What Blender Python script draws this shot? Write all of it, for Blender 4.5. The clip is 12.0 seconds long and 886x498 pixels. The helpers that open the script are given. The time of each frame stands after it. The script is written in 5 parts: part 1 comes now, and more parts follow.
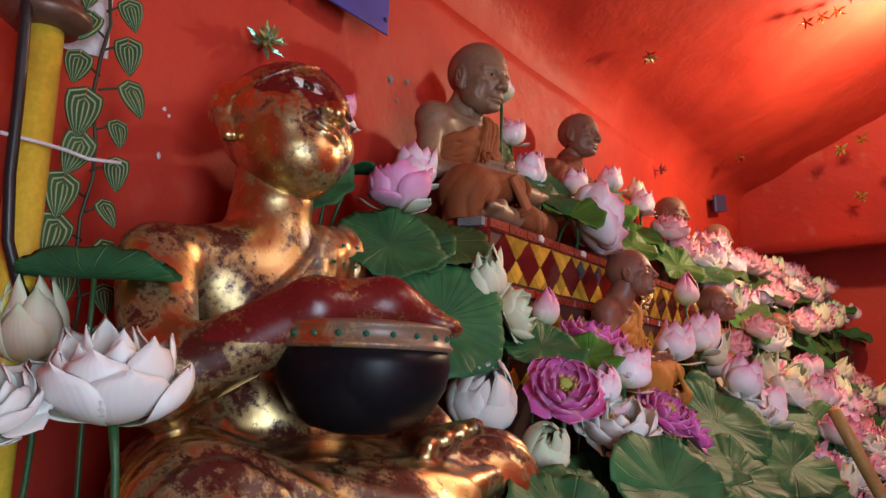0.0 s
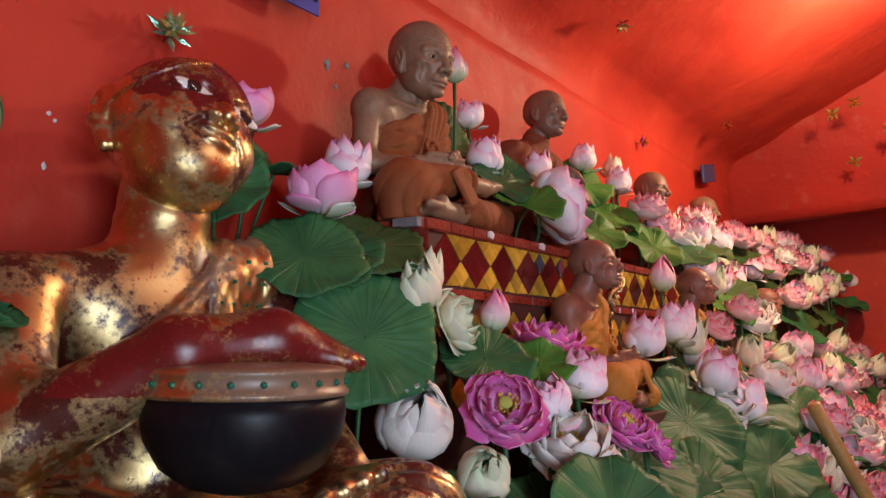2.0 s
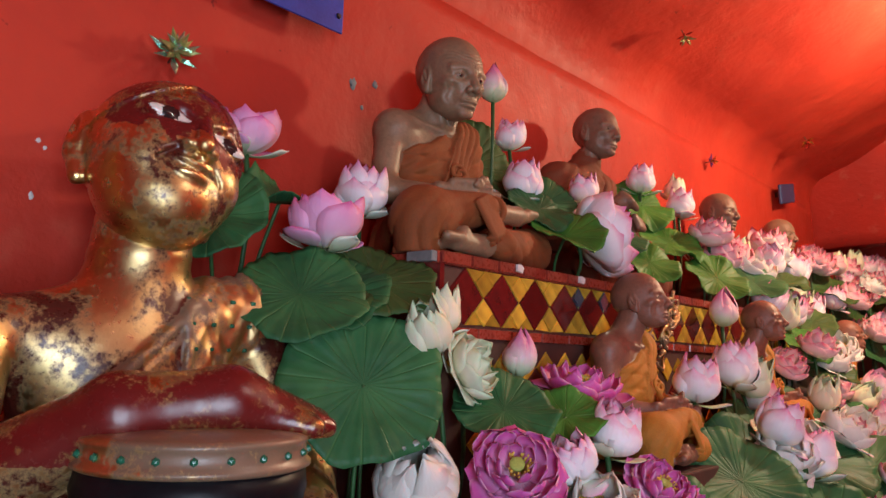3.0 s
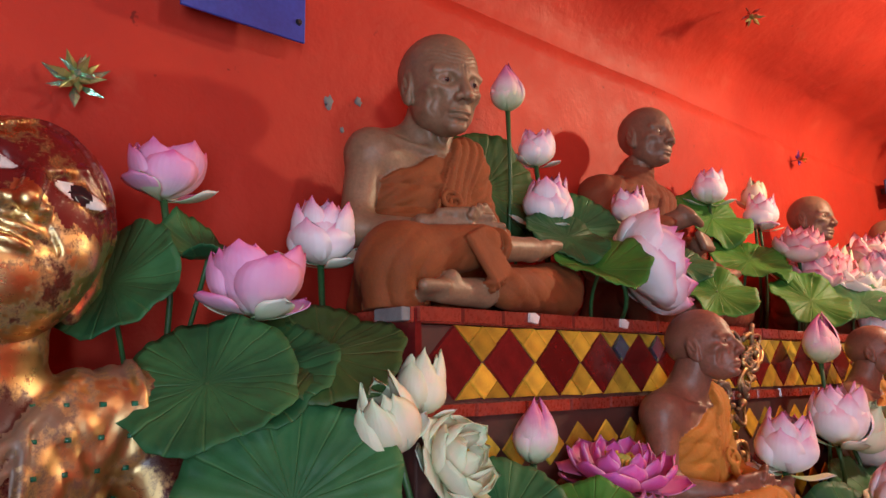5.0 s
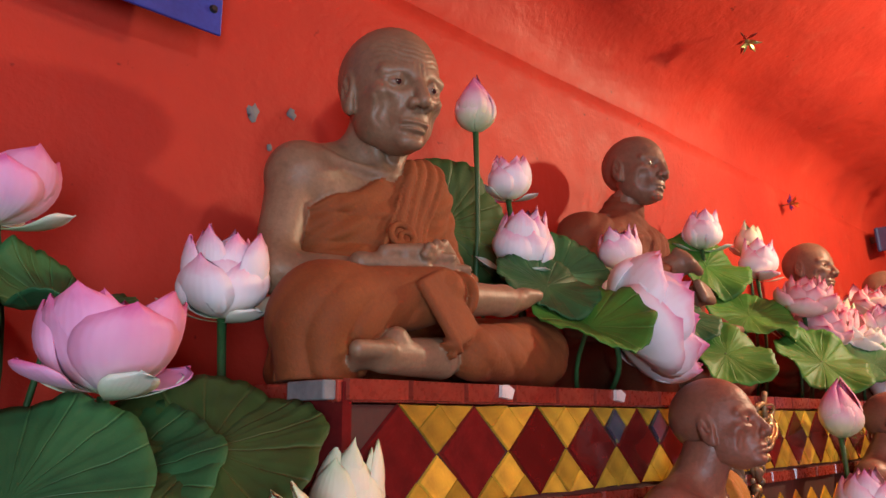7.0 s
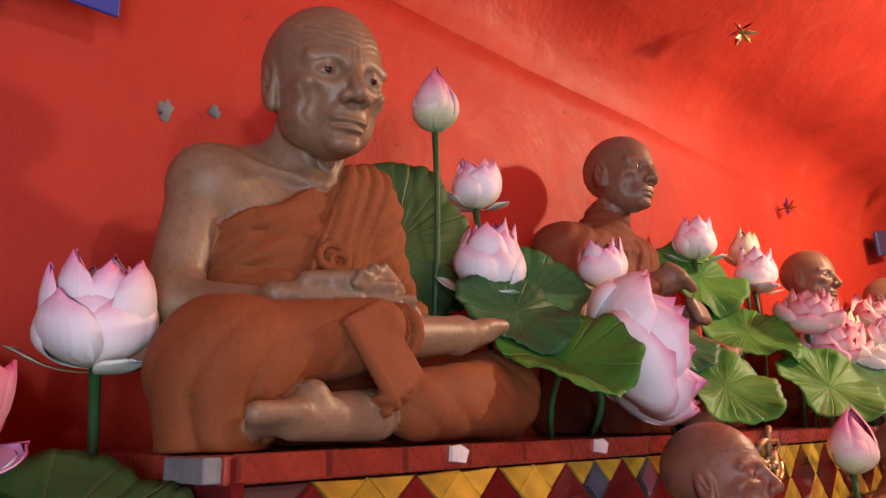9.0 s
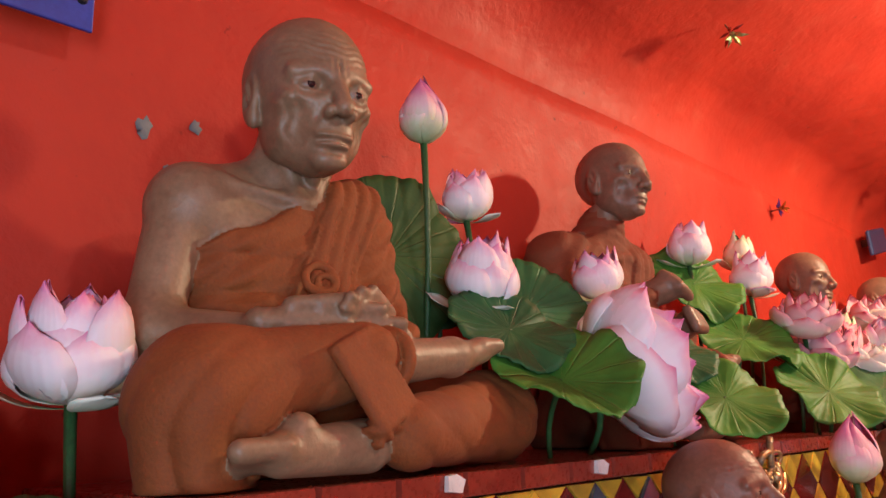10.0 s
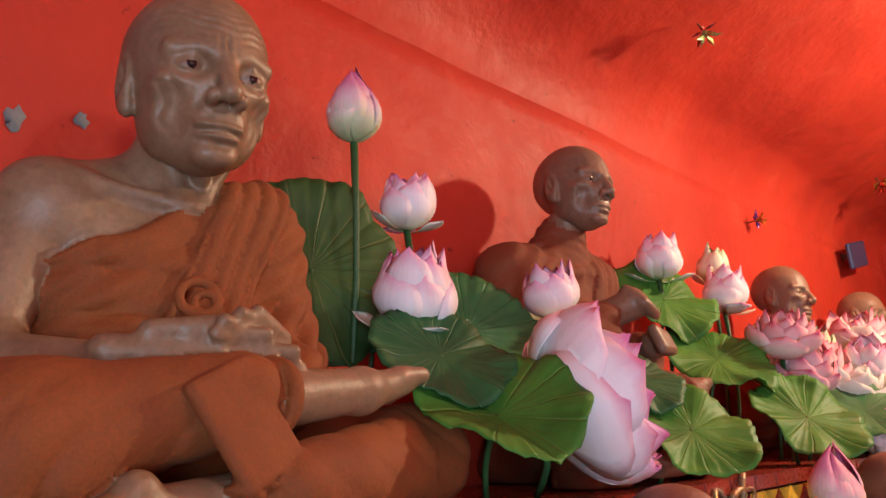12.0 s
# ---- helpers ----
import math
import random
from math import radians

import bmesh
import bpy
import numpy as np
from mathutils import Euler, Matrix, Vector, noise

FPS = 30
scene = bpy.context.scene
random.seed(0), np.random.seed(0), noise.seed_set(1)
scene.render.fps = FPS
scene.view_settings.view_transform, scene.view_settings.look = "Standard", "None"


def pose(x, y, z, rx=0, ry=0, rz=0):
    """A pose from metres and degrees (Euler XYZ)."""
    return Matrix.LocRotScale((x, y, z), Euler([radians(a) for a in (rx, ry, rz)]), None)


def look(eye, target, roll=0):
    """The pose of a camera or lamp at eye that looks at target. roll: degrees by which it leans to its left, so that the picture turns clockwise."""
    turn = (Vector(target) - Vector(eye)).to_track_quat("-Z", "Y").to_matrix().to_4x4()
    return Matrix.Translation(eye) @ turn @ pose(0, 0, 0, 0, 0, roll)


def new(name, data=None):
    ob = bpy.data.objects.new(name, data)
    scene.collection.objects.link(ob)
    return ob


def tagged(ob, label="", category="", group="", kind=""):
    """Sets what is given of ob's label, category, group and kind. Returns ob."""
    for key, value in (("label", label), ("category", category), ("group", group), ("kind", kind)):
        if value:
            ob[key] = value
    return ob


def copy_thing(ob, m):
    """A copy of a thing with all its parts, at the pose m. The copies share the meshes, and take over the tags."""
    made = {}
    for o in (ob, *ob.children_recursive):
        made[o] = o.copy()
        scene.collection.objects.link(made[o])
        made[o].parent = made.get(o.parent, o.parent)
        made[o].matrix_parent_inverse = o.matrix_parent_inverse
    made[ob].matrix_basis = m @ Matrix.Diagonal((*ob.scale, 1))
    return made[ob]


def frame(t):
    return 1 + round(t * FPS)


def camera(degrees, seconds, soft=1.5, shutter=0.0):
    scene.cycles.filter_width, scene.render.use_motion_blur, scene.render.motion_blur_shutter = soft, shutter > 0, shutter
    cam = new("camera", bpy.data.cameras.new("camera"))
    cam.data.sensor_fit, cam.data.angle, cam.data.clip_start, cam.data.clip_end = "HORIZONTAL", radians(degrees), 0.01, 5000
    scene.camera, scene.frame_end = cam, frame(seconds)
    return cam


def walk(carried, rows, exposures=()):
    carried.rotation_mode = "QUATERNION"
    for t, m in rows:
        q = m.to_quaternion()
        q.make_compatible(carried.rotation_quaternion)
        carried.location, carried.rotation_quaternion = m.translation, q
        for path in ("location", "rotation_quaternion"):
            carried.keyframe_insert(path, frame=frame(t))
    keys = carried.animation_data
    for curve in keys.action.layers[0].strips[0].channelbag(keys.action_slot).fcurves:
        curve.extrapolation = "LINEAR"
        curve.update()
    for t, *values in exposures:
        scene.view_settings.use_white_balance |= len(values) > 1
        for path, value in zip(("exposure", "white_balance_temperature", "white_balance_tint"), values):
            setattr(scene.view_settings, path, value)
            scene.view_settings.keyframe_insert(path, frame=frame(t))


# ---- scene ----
cam = camera(59.3, 12.0)
PATH = [
    (0, (0.039, 0.030, 1.139), (-1.070, 1.661, 1.467), 1.92),
    (0.5, (0.046, 0.082, 1.159), (-1.062, 1.723, 1.446), 2.04),
    (1, (0.066, 0.123, 1.189), (-1.019, 1.781, 1.454), 1.77),
    (1.5, (0.072, 0.168, 1.217), (-1.011, 1.830, 1.471), 0.97),
    (2, (0.094, 0.287, 1.271), (-1.030, 1.924, 1.517), 0.22),
    (2.5, (0.117, 0.418, 1.324), (-1.094, 1.990, 1.572), 0.42),
    (3, (0.117, 0.518, 1.357), (-1.164, 2.030, 1.630), 1.83),
    (3.5, (0.139, 0.634, 1.416), (-1.222, 2.071, 1.700), 1.53),
    (3.7, (0.139, 0.710, 1.442), (-1.254, 2.113, 1.743), 0.58),
    (5.3, (-0.066, 1.064, 1.496), (-1.515, 2.403, 1.824), -0.70),
    (5.5, (-0.106, 1.100, 1.508), (-1.547, 2.444, 1.851), -0.39),
    (6, (-0.152, 1.170, 1.538), (-1.568, 2.526, 1.932), 0.12),
    (6.5, (-0.201, 1.232, 1.545), (-1.588, 2.609, 1.970), -0.05),
    (7, (-0.276, 1.314, 1.558), (-1.648, 2.703, 1.995), -0.44),
    (7.2, (-0.295, 1.347, 1.571), (-1.670, 2.732, 2.008), -0.84),
    (9, (-0.392, 1.536, 1.645), (-1.745, 2.942, 2.087), -1.02),
    (9.5, (-0.399, 1.542, 1.665), (-1.742, 2.958, 2.104), -1.61),
    (10, (-0.417, 1.563, 1.677), (-1.752, 2.984, 2.126), -2.30),
    (10.5, (-0.439, 1.613, 1.677), (-1.763, 3.044, 2.125), -2.39),
    (11, (-0.443, 1.657, 1.694), (-1.755, 3.097, 2.150), -2.37),
    (11.5, (-0.457, 1.710, 1.700), (-1.761, 3.152, 2.164), -2.37),
    (12, (-0.470, 1.756, 1.716), (-1.768, 3.201, 2.192), -2.36),
]
walk(cam, [(t, look(eye, target, roll)) for t, eye, target, roll in PATH],
     [(0, -0.30), (2.5, -0.22), (3.7, -0.16), (5.5, -0.10), (7.2, -0.04), (9.0, 0.0), (12, -0.08)])

# ---- light ----
world = bpy.data.worlds.new("world")
scene.world = world
world.use_nodes = True
wt = world.node_tree
sky = wt.nodes.new("ShaderNodeTexSky")
sky.sky_type, sky.sun_disc = "NISHITA", False
sky.sun_elevation, sky.sun_rotation = radians(35), radians(150)
wt.nodes["Background"].inputs["Strength"].default_value = 0.08
wt.links.new(sky.outputs["Color"], wt.nodes["Background"].inputs["Color"])


def lamp(name, kind, where, energy, colour, size=0.1, target=None, size_y=None):
    data = bpy.data.lights.new(name, kind)
    data.energy, data.color = energy, colour
    if kind == "AREA":
        data.shape, data.size, data.size_y = "RECTANGLE", size, size_y or size
    else:
        data.shadow_soft_size = size
    ob = new(name, data)
    ob.matrix_world = look(where, target) if target else pose(*where)
    return ob


# warm bulb under the vault, and daylight from an assumed doorway behind the walk
lamp("bulb_light", "POINT", (0.02, 4.95, 3.04), 228, (1.0, 0.78, 0.50), 0.07)
# added fill that brightens the shrine wall from the front; no known source
lamp("room_fill_light", "POINT", (1.35, 2.30, 3.05), 50, (1.0, 0.92, 0.80), 0.09)
# area lamp stands in for cool light; the doorway itself is unseen
lamp("doorway_light", "AREA", (2.36, -0.60, 1.20), 140, (0.66, 0.81, 1.0), 1.1, (-1.2, 1.6, 1.5), 1.9)
scene.view_settings.exposure = 0.0


# ---- materials ----
def mat(name):
    m = bpy.data.materials.new(name)
    m.use_nodes = True
    return m, m.node_tree.nodes, m.node_tree.links, m.node_tree.nodes["Principled BSDF"]


def coords(n, which="Object"):
    return n.new("ShaderNodeTexCoord").outputs[which]


def noise_tex(n, l, vec, scale, detail=5.0, rough=0.55):
    t = n.new("ShaderNodeTexNoise")
    t.inputs["Scale"].default_value, t.inputs["Detail"].default_value, t.inputs["Roughness"].default_value = scale, detail, rough
    l.new(vec, t.inputs["Vector"])
    return t.outputs["Fac"]


def ramp(n, l, fac, stops, sharp=False):
    r = n.new("ShaderNodeValToRGB")
    e = r.color_ramp.elements
    while len(e) < len(stops):
        e.new(0.5)
    for el, (p, c) in zip(e, stops):
        el.position, el.color = p, (*c, 1) if len(c) == 3 else c
    if sharp:
        r.color_ramp.interpolation = "CONSTANT"
    l.new(fac, r.inputs["Fac"])
    return r.outputs["Color"]


def mixc(n, l, fac, a, b, mode="MIX"):
    m = n.new("ShaderNodeMix")
    m.data_type, m.blend_type = "RGBA", mode
    for sock, v in ((m.inputs["Factor"], fac), (m.inputs["A"], a), (m.inputs["B"], b)):
        if isinstance(v, (int, float)):
            sock.default_value = v
        elif isinstance(v, tuple):
            sock.default_value = (*v, 1)
        else:
            l.new(v, sock)
    return m.outputs["Result"]


def calc(n, l, op, a, b=0.0):
    m = n.new("ShaderNodeMath")
    m.operation = op
    for sock, v in zip(m.inputs, (a, b)):
        if isinstance(v, (int, float)):
            sock.default_value = v
        else:
            l.new(v, sock)
    return m.outputs[0]


def bump(n, l, bsdf, height, strength, dist=0.01):
    b = n.new("ShaderNodeBump")
    b.inputs["Strength"].default_value, b.inputs["Distance"].default_value = strength, dist
    l.new(height, b.inputs["Height"])
    l.new(b.outputs["Normal"], bsdf.inputs["Normal"])


def surface(name, c1, c2, scale=6.0, fine=60.0, rough=0.6, metal=0.0, relief=0.25, dist=0.003, coat=0.0, varied=0.0):
    """A two-scale surface: broad stains between c1 and c2, fine grain in tone, gloss and relief."""
    m, n, l, b = mat(name)
    v = coords(n)
    broad, grain = noise_tex(n, l, v, scale), noise_tex(n, l, v, fine, 6.0)
    col = mixc(n, l, ramp(n, l, broad, [(0.32, (0, 0, 0)), (0.68, (1, 1, 1))]), c1, c2)
    col = mixc(n, l, 0.35, col, mixc(n, l, 1.0, col, ramp(n, l, grain, [(0.3, (0.55, 0.55, 0.55)), (0.7, (1.25, 1.25, 1.25))]), "MULTIPLY"))
    if varied:
        info = n.new("ShaderNodeObjectInfo")
        tone = ramp(n, l, info.outputs["Random"], [(0.0, (1 - varied,) * 3), (1.0, (1 + varied,) * 3)])
        col = mixc(n, l, 1.0, col, tone, "MULTIPLY")
    l.new(col, b.inputs["Base Color"])
    l.new(calc(n, l, "ADD", calc(n, l, "MULTIPLY", grain, 0.25), rough - 0.12), b.inputs["Roughness"])
    b.inputs["Metallic"].default_value, b.inputs["Coat Weight"].default_value = metal, coat
    mid = noise_tex(n, l, v, fine * 0.22, 5.0)
    bump(n, l, b, calc(n, l, "ADD", calc(n, l, "MULTIPLY", grain, 0.5), calc(n, l, "MULTIPLY", mid, 1.6)), relief, dist)
    return m


def plaster(name, c1, c2, grey):
    """Hand-trowelled gloss-painted plaster with lumps, dents, worn scuffs and dark pits."""
    m, n, l, b = mat(name)
    v = coords(n)
    broad, mid, fine = noise_tex(n, l, v, 1.1, 4.0), noise_tex(n, l, v, 7.0, 7.0), noise_tex(n, l, v, 55.0, 6.0)
    col = mixc(n, l, ramp(n, l, broad, [(0.35, (0, 0, 0)), (0.65, (1, 1, 1))]), c1, c2)
    scuff = ramp(n, l, mid, [(0.60, (0, 0, 0)), (0.74, (1, 1, 1))])
    col = mixc(n, l, calc(n, l, "MULTIPLY", scuff, 0.38), col, grey)
    pits = ramp(n, l, noise_tex(n, l, v, 17.0, 3.0, 0.7), [(0.26, (1, 1, 1)), (0.31, (0, 0, 0))])
    col = mixc(n, l, calc(n, l, "MULTIPLY", pits, 0.7), col, (0.09, 0.012, 0.01))
    l.new(col, b.inputs["Base Color"])
    l.new(calc(n, l, "ADD", calc(n, l, "MULTIPLY", mid, 0.40), 0.36), b.inputs["Roughness"])
    b.inputs["Specular IOR Level"].default_value = 0.22
    lumps = noise_tex(n, l, v, 21.0, 4.0)
    h = calc(n, l, "ADD", calc(n, l, "ADD", calc(n, l, "MULTIPLY", mid, 1.0), calc(n, l, "MULTIPLY", lumps, 0.35)), calc(n, l, "MULTIPLY", fine, 0.12))
    bump(n, l, b, h, 0.60, 0.014)
    return m


def petal_mat(name, stops, edge, edge_amount):
    """Dyed foam or cloth petal: colour runs from the base to the tip, deeper along the rim; faint lengthwise veins."""
    m, n, l, b = mat(name)
    sep = n.new("ShaderNodeSeparateXYZ")
    l.new(coords(n, "UV"), sep.inputs[0])
    across, along = sep.outputs["X"], sep.outputs["Y"]
    wob = noise_tex(n, l, coords(n), 5.0, 4.0)
    al = calc(n, l, "ADD", along, calc(n, l, "MULTIPLY", calc(n, l, "SUBTRACT", wob, 0.5), 0.25))
    col = ramp(n, l, al, stops)
    off = calc(n, l, "ABSOLUTE", calc(n, l, "SUBTRACT", across, 0.5))
    rim = calc(n, l, "MULTIPLY", calc(n, l, "POWER", calc(n, l, "MULTIPLY", off, 2.0), 5.0), calc(n, l, "POWER", along, 2.0))
    col = mixc(n, l, calc(n, l, "MULTIPLY", rim, edge_amount), col, edge)
    vein = calc(n, l, "SINE", calc(n, l, "MULTIPLY", across, 70.0))
    col = mixc(n, l, calc(n, l, "MULTIPLY", calc(n, l, "ADD", vein, 1.0), 0.008), col, edge)
    info = n.new("ShaderNodeObjectInfo")
    col = mixc(n, l, 1.0, col, ramp(n, l, info.outputs["Random"], [(0.0, (0.88, 0.88, 0.86)), (1.0, (1.0, 1.0, 1.0))]), "MULTIPLY")
    l.new(col, b.inputs["Base Color"])
    b.inputs["Roughness"].default_value = 0.55
    b.inputs["Subsurface Weight"].default_value = 0.25
    b.inputs["Subsurface Radius"].default_value = (0.02, 0.012, 0.01)
    bump(n, l, b, calc(n, l, "ADD", vein, calc(n, l, "MULTIPLY", wob, 3.0)), 0.06, 0.002)
    return m


def leaf_mat(name, dark, light, vein_col, count, rough=0.46, amount=0.34, width=0.06):
    """Waxed cloth leaf: rib lines fan out from the middle, mottled green between them."""
    m, n, l, b = mat(name)
    sep = n.new("ShaderNodeSeparateXYZ")
    l.new(coords(n, "UV"), sep.inputs[0])
    wob = noise_tex(n, l, coords(n), 9.0, 6.0)
    ang = calc(n, l, "ADD", calc(n, l, "MULTIPLY", sep.outputs["X"], float(count)), calc(n, l, "MULTIPLY", wob, 0.12))
    tri = calc(n, l, "ABSOLUTE", calc(n, l, "SUBTRACT", calc(n, l, "FRACT", ang), 0.5))
    line = ramp(n, l, tri, [(0.0, (1, 1, 1)), (width, (0, 0, 0))])
    col = mixc(n, l, ramp(n, l, wob, [(0.35, (0, 0, 0)), (0.65, (1, 1, 1))]), dark, light)
    info = n.new("ShaderNodeObjectInfo")
    col = mixc(n, l, 1.0, col, ramp(n, l, info.outputs["Random"], [(0.0, (0.65, 0.7, 0.7)), (1.0, (1.0, 1.0, 1.0))]), "MULTIPLY")
    col = mixc(n, l, calc(n, l, "MULTIPLY", line, amount), col, vein_col)
    l.new(col, b.inputs["Base Color"])
    l.new(calc(n, l, "ADD", calc(n, l, "MULTIPLY", wob, 0.3), rough - 0.10), b.inputs["Roughness"])
    b.inputs["Specular IOR Level"].default_value = 0.22
    bump(n, l, b, calc(n, l, "ADD", calc(n, l, "MULTIPLY", line, 0.6), calc(n, l, "ADD", wob, calc(n, l, "MULTIPLY", noise_tex(n, l, coords(n), 34.0, 5.0), 0.5))), 0.6, 0.006)
    return m


def gilded(name, lacquer, leaf, amount, rough=0.30):
    """Red lacquer with worn gold leaf: flakes, thin spots and rubbed patches."""
    m, n, l, b = mat(name)
    v = coords(n)
    big, flake, grain = noise_tex(n, l, v, 9.0, 6.0), noise_tex(n, l, v, 60.0, 10.0, 0.76), noise_tex(n, l, v, 220.0, 4.0)
    f = calc(n, l, "ADD", calc(n, l, "MULTIPLY", big, 1.02), calc(n, l, "MULTIPLY", flake, 0.65))
    mask = ramp(n, l, calc(n, l, "SUBTRACT", f, 0.30), [(amount - 0.06, (0, 0, 0)), (amount + 0.05, (1, 1, 1))])
    gold = mixc(n, l, flake, leaf, (leaf[0] * 0.6, leaf[1] * 0.48, leaf[2] * 0.4))
    red = mixc(n, l, big, lacquer, (lacquer[0] * 0.45, lacquer[1] * 0.45, lacquer[2] * 0.5))
    l.new(mixc(n, l, mask, red, gold), b.inputs["Base Color"])
    l.new(calc(n, l, "MULTIPLY", mask, 1.0), b.inputs["Metallic"])
    l.new(calc(n, l, "ADD", calc(n, l, "MULTIPLY", flake, 0.35), rough - 0.16), b.inputs["Roughness"])
    b.inputs["Coat Weight"].default_value, b.inputs["Coat Roughness"].default_value = 0.22, 0.26
    bump(n, l, b, calc(n, l, "ADD", flake, calc(n, l, "MULTIPLY", grain, 0.4)), 0.24, 0.0035)
    return m


RED = plaster("red_plaster", (0.52, 0.046, 0.024), (0.41, 0.032, 0.019), (0.54, 0.100, 0.056))
RED_VAULT = plaster("red_vault_plaster", (0.44, 0.030, 0.018), (0.34, 0.028, 0.020), (0.42, 0.13, 0.095))
GREY_PLASTER = surface("grey_plaster", (0.24, 0.25, 0.24), (0.13, 0.14, 0.15), 20, 90, 0.85, 0, 0.6)
FLOOR_TILE = surface("red_floor_tile", (0.24, 0.05, 0.035), (0.18, 0.04, 0.03), 3, 50, 0.4)
GOLD_STATUE = gilded("gilded_lacquer", (0.075, 0.015, 0.009), (0.70, 0.56, 0.27), 0.530, 0.29)
GOLD_FACE = gilded("bright_gold_leaf", (0.085, 0.018, 0.010), (0.82, 0.66, 0.30), 0.455, 0.28)
GOLD_RED = gilded("lacquer_with_gold_traces", (0.17, 0.014, 0.012), (0.60, 0.42, 0.16), 0.635, 0.24)
GOLD_TRIM = gilded("gilt_ornament", (0.24, 0.15, 0.09), (0.74, 0.56, 0.27), 0.55, 0.40)
BLACK = surface("black_lacquer", (0.004, 0.004, 0.006), (0.008, 0.008, 0.010), 5, 80, 0.38, 0, 0.04, 0.001)
BLACK.node_tree.nodes["Principled BSDF"].inputs["Specular IOR Level"].default_value = 0.16
SKIN = surface("brown_painted_resin", (0.275, 0.176, 0.102), (0.200, 0.122, 0.068), 14, 120, 0.46, 0, 0.45, 0.003)
SKIN_DARK = surface("dark_painted_resin", (0.225, 0.130, 0.082), (0.170, 0.096, 0.060), 14, 120, 0.45, 0, 0.45, 0.003)
SKIN_RED = surface("terracotta_painted_resin", (0.25, 0.105, 0.065), (0.185, 0.078, 0.050), 14, 120, 0.45, 0, 0.45, 0.003)
ROBE_RUST = surface("rust_cloth", (0.270, 0.074, 0.013), (0.190, 0.048, 0.010), 7, 260, 0.8, 0, 0.32, 0.005)
ROBE_OCHRE = surface("ochre_cloth", (0.52, 0.21, 0.022), (0.40, 0.15, 0.018), 7, 260, 0.75, 0, 0.32, 0.005)
ROBE_DARK = surface("dark_rust_cloth", (0.215, 0.050, 0.016), (0.16, 0.038, 0.013), 7, 260, 0.8, 0, 0.32, 0.005)
EYE_WHITE = surface("eye_white", (0.75, 0.72, 0.64), (0.66, 0.63, 0.56), 20, 90, 0.25)
EYE_DARK = surface("eye_black", (0.012, 0.010, 0.012), (0.02, 0.016, 0.016), 20, 90, 0.18)
GEM_GREEN = surface("green_glass_gem", (0.015, 0.16, 0.085), (0.01, 0.10, 0.06), 40, 90, 0.12)
TILE_RED = surface("dark_red_glass_tile", (0.115, 0.010, 0.010), (0.070, 0.008, 0.008), 20, 90, 0.12, 0, 0.1, 0.002, 0.6, 0.35)
TILE_GOLD = surface("gold_mirror_tile", (0.95, 0.66, 0.07), (0.52, 0.36, 0.05), 22, 70, 0.20, 0.35, 0.4, 0.003, 0.3, 0.5)
# mirror tile with a cool blue reflection put into its base colour
TILE_BLUE_GLINT = surface("blue_reflection_mirror_tile", (0.45, 0.65, 0.95), (0.25, 0.35, 0.6), 30, 60, 0.12, 0.9, 0.15)
GROUT = surface("maroon_grout", (0.075, 0.020, 0.014), (0.05, 0.016, 0.012), 20, 120, 0.7)
TRIM_RED = surface("brick_red_glass_strip", (0.30, 0.045, 0.026), (0.22, 0.032, 0.02), 16, 100, 0.28, 0, 0.3, 0.003, 0.3, 0.2)
PALE_CHIP = surface("pale_broken_glass", (0.75, 0.72, 0.70), (0.6, 0.58, 0.57), 30, 90, 0.3)
BLUE_ENAMEL = surface("blue_enamel", (0.030, 0.060, 0.36), (0.022, 0.045, 0.28), 5, 90, 0.35, 0, 0.08)
NAVY = surface("dark_blue_plate", (0.035, 0.055, 0.15), (0.03, 0.045, 0.12), 5, 90, 0.4)
YELLOW = surface("yellow_paint", (0.76, 0.55, 0.05), (0.62, 0.42, 0.04), 10, 90, 0.38)
BLACK_RUBBER = surface("black_rubber", (0.014, 0.013, 0.013), (0.02, 0.019, 0.019), 10, 90, 0.4)
WHITE_PLASTIC = surface("white_plastic", (0.72, 0.70, 0.68), (0.62, 0.60, 0.58), 10, 90, 0.45)
BROWN_METAL = surface("brown_tin", (0.16, 0.085, 0.055), (0.11, 0.06, 0.04), 10, 90, 0.4, 0.4)
WOOD = surface("yellow_bamboo", (0.48, 0.29, 0.09), (0.36, 0.20, 0.06), 12, 90, 0.5)
STEM = surface("green_stem", (0.035, 0.12, 0.035), (0.028, 0.085, 0.03), 20, 120, 0.45)
STEM_DARK = surface("brown_green_twig", (0.045, 0.05, 0.022), (0.035, 0.035, 0.02), 20, 120, 0.55)
POD = surface("yellow_green_pod", (0.42, 0.50, 0.10), (0.30, 0.38, 0.08), 30, 120, 0.6)
STAMEN = surface("yellow_stamen", (0.80, 0.55, 0.08), (0.65, 0.42, 0.06), 30, 120, 0.6)
GEM_MAT = {
    "purple": surface("purple_glass", (0.12, 0.03, 0.30), (0.05, 0.02, 0.12), 60, 90, 0.1, 0.5),
    "red": surface("red_glass", (0.45, 0.02, 0.015), (0.12, 0.02, 0.015), 60, 90, 0.12, 0.3),
    "gold": surface("gold_glass", (0.75, 0.42, 0.08), (0.35, 0.18, 0.04), 60, 90, 0.12, 0.8),
    "teal": surface("teal_mirror", (0.10, 0.72, 0.66), (0.62, 0.68, 0.28), 45, 90, 0.12, 0.8),
    "green": surface("olive_glass", (0.22, 0.36, 0.12), (0.50, 0.42, 0.16), 60, 90, 0.15, 0.5),
}
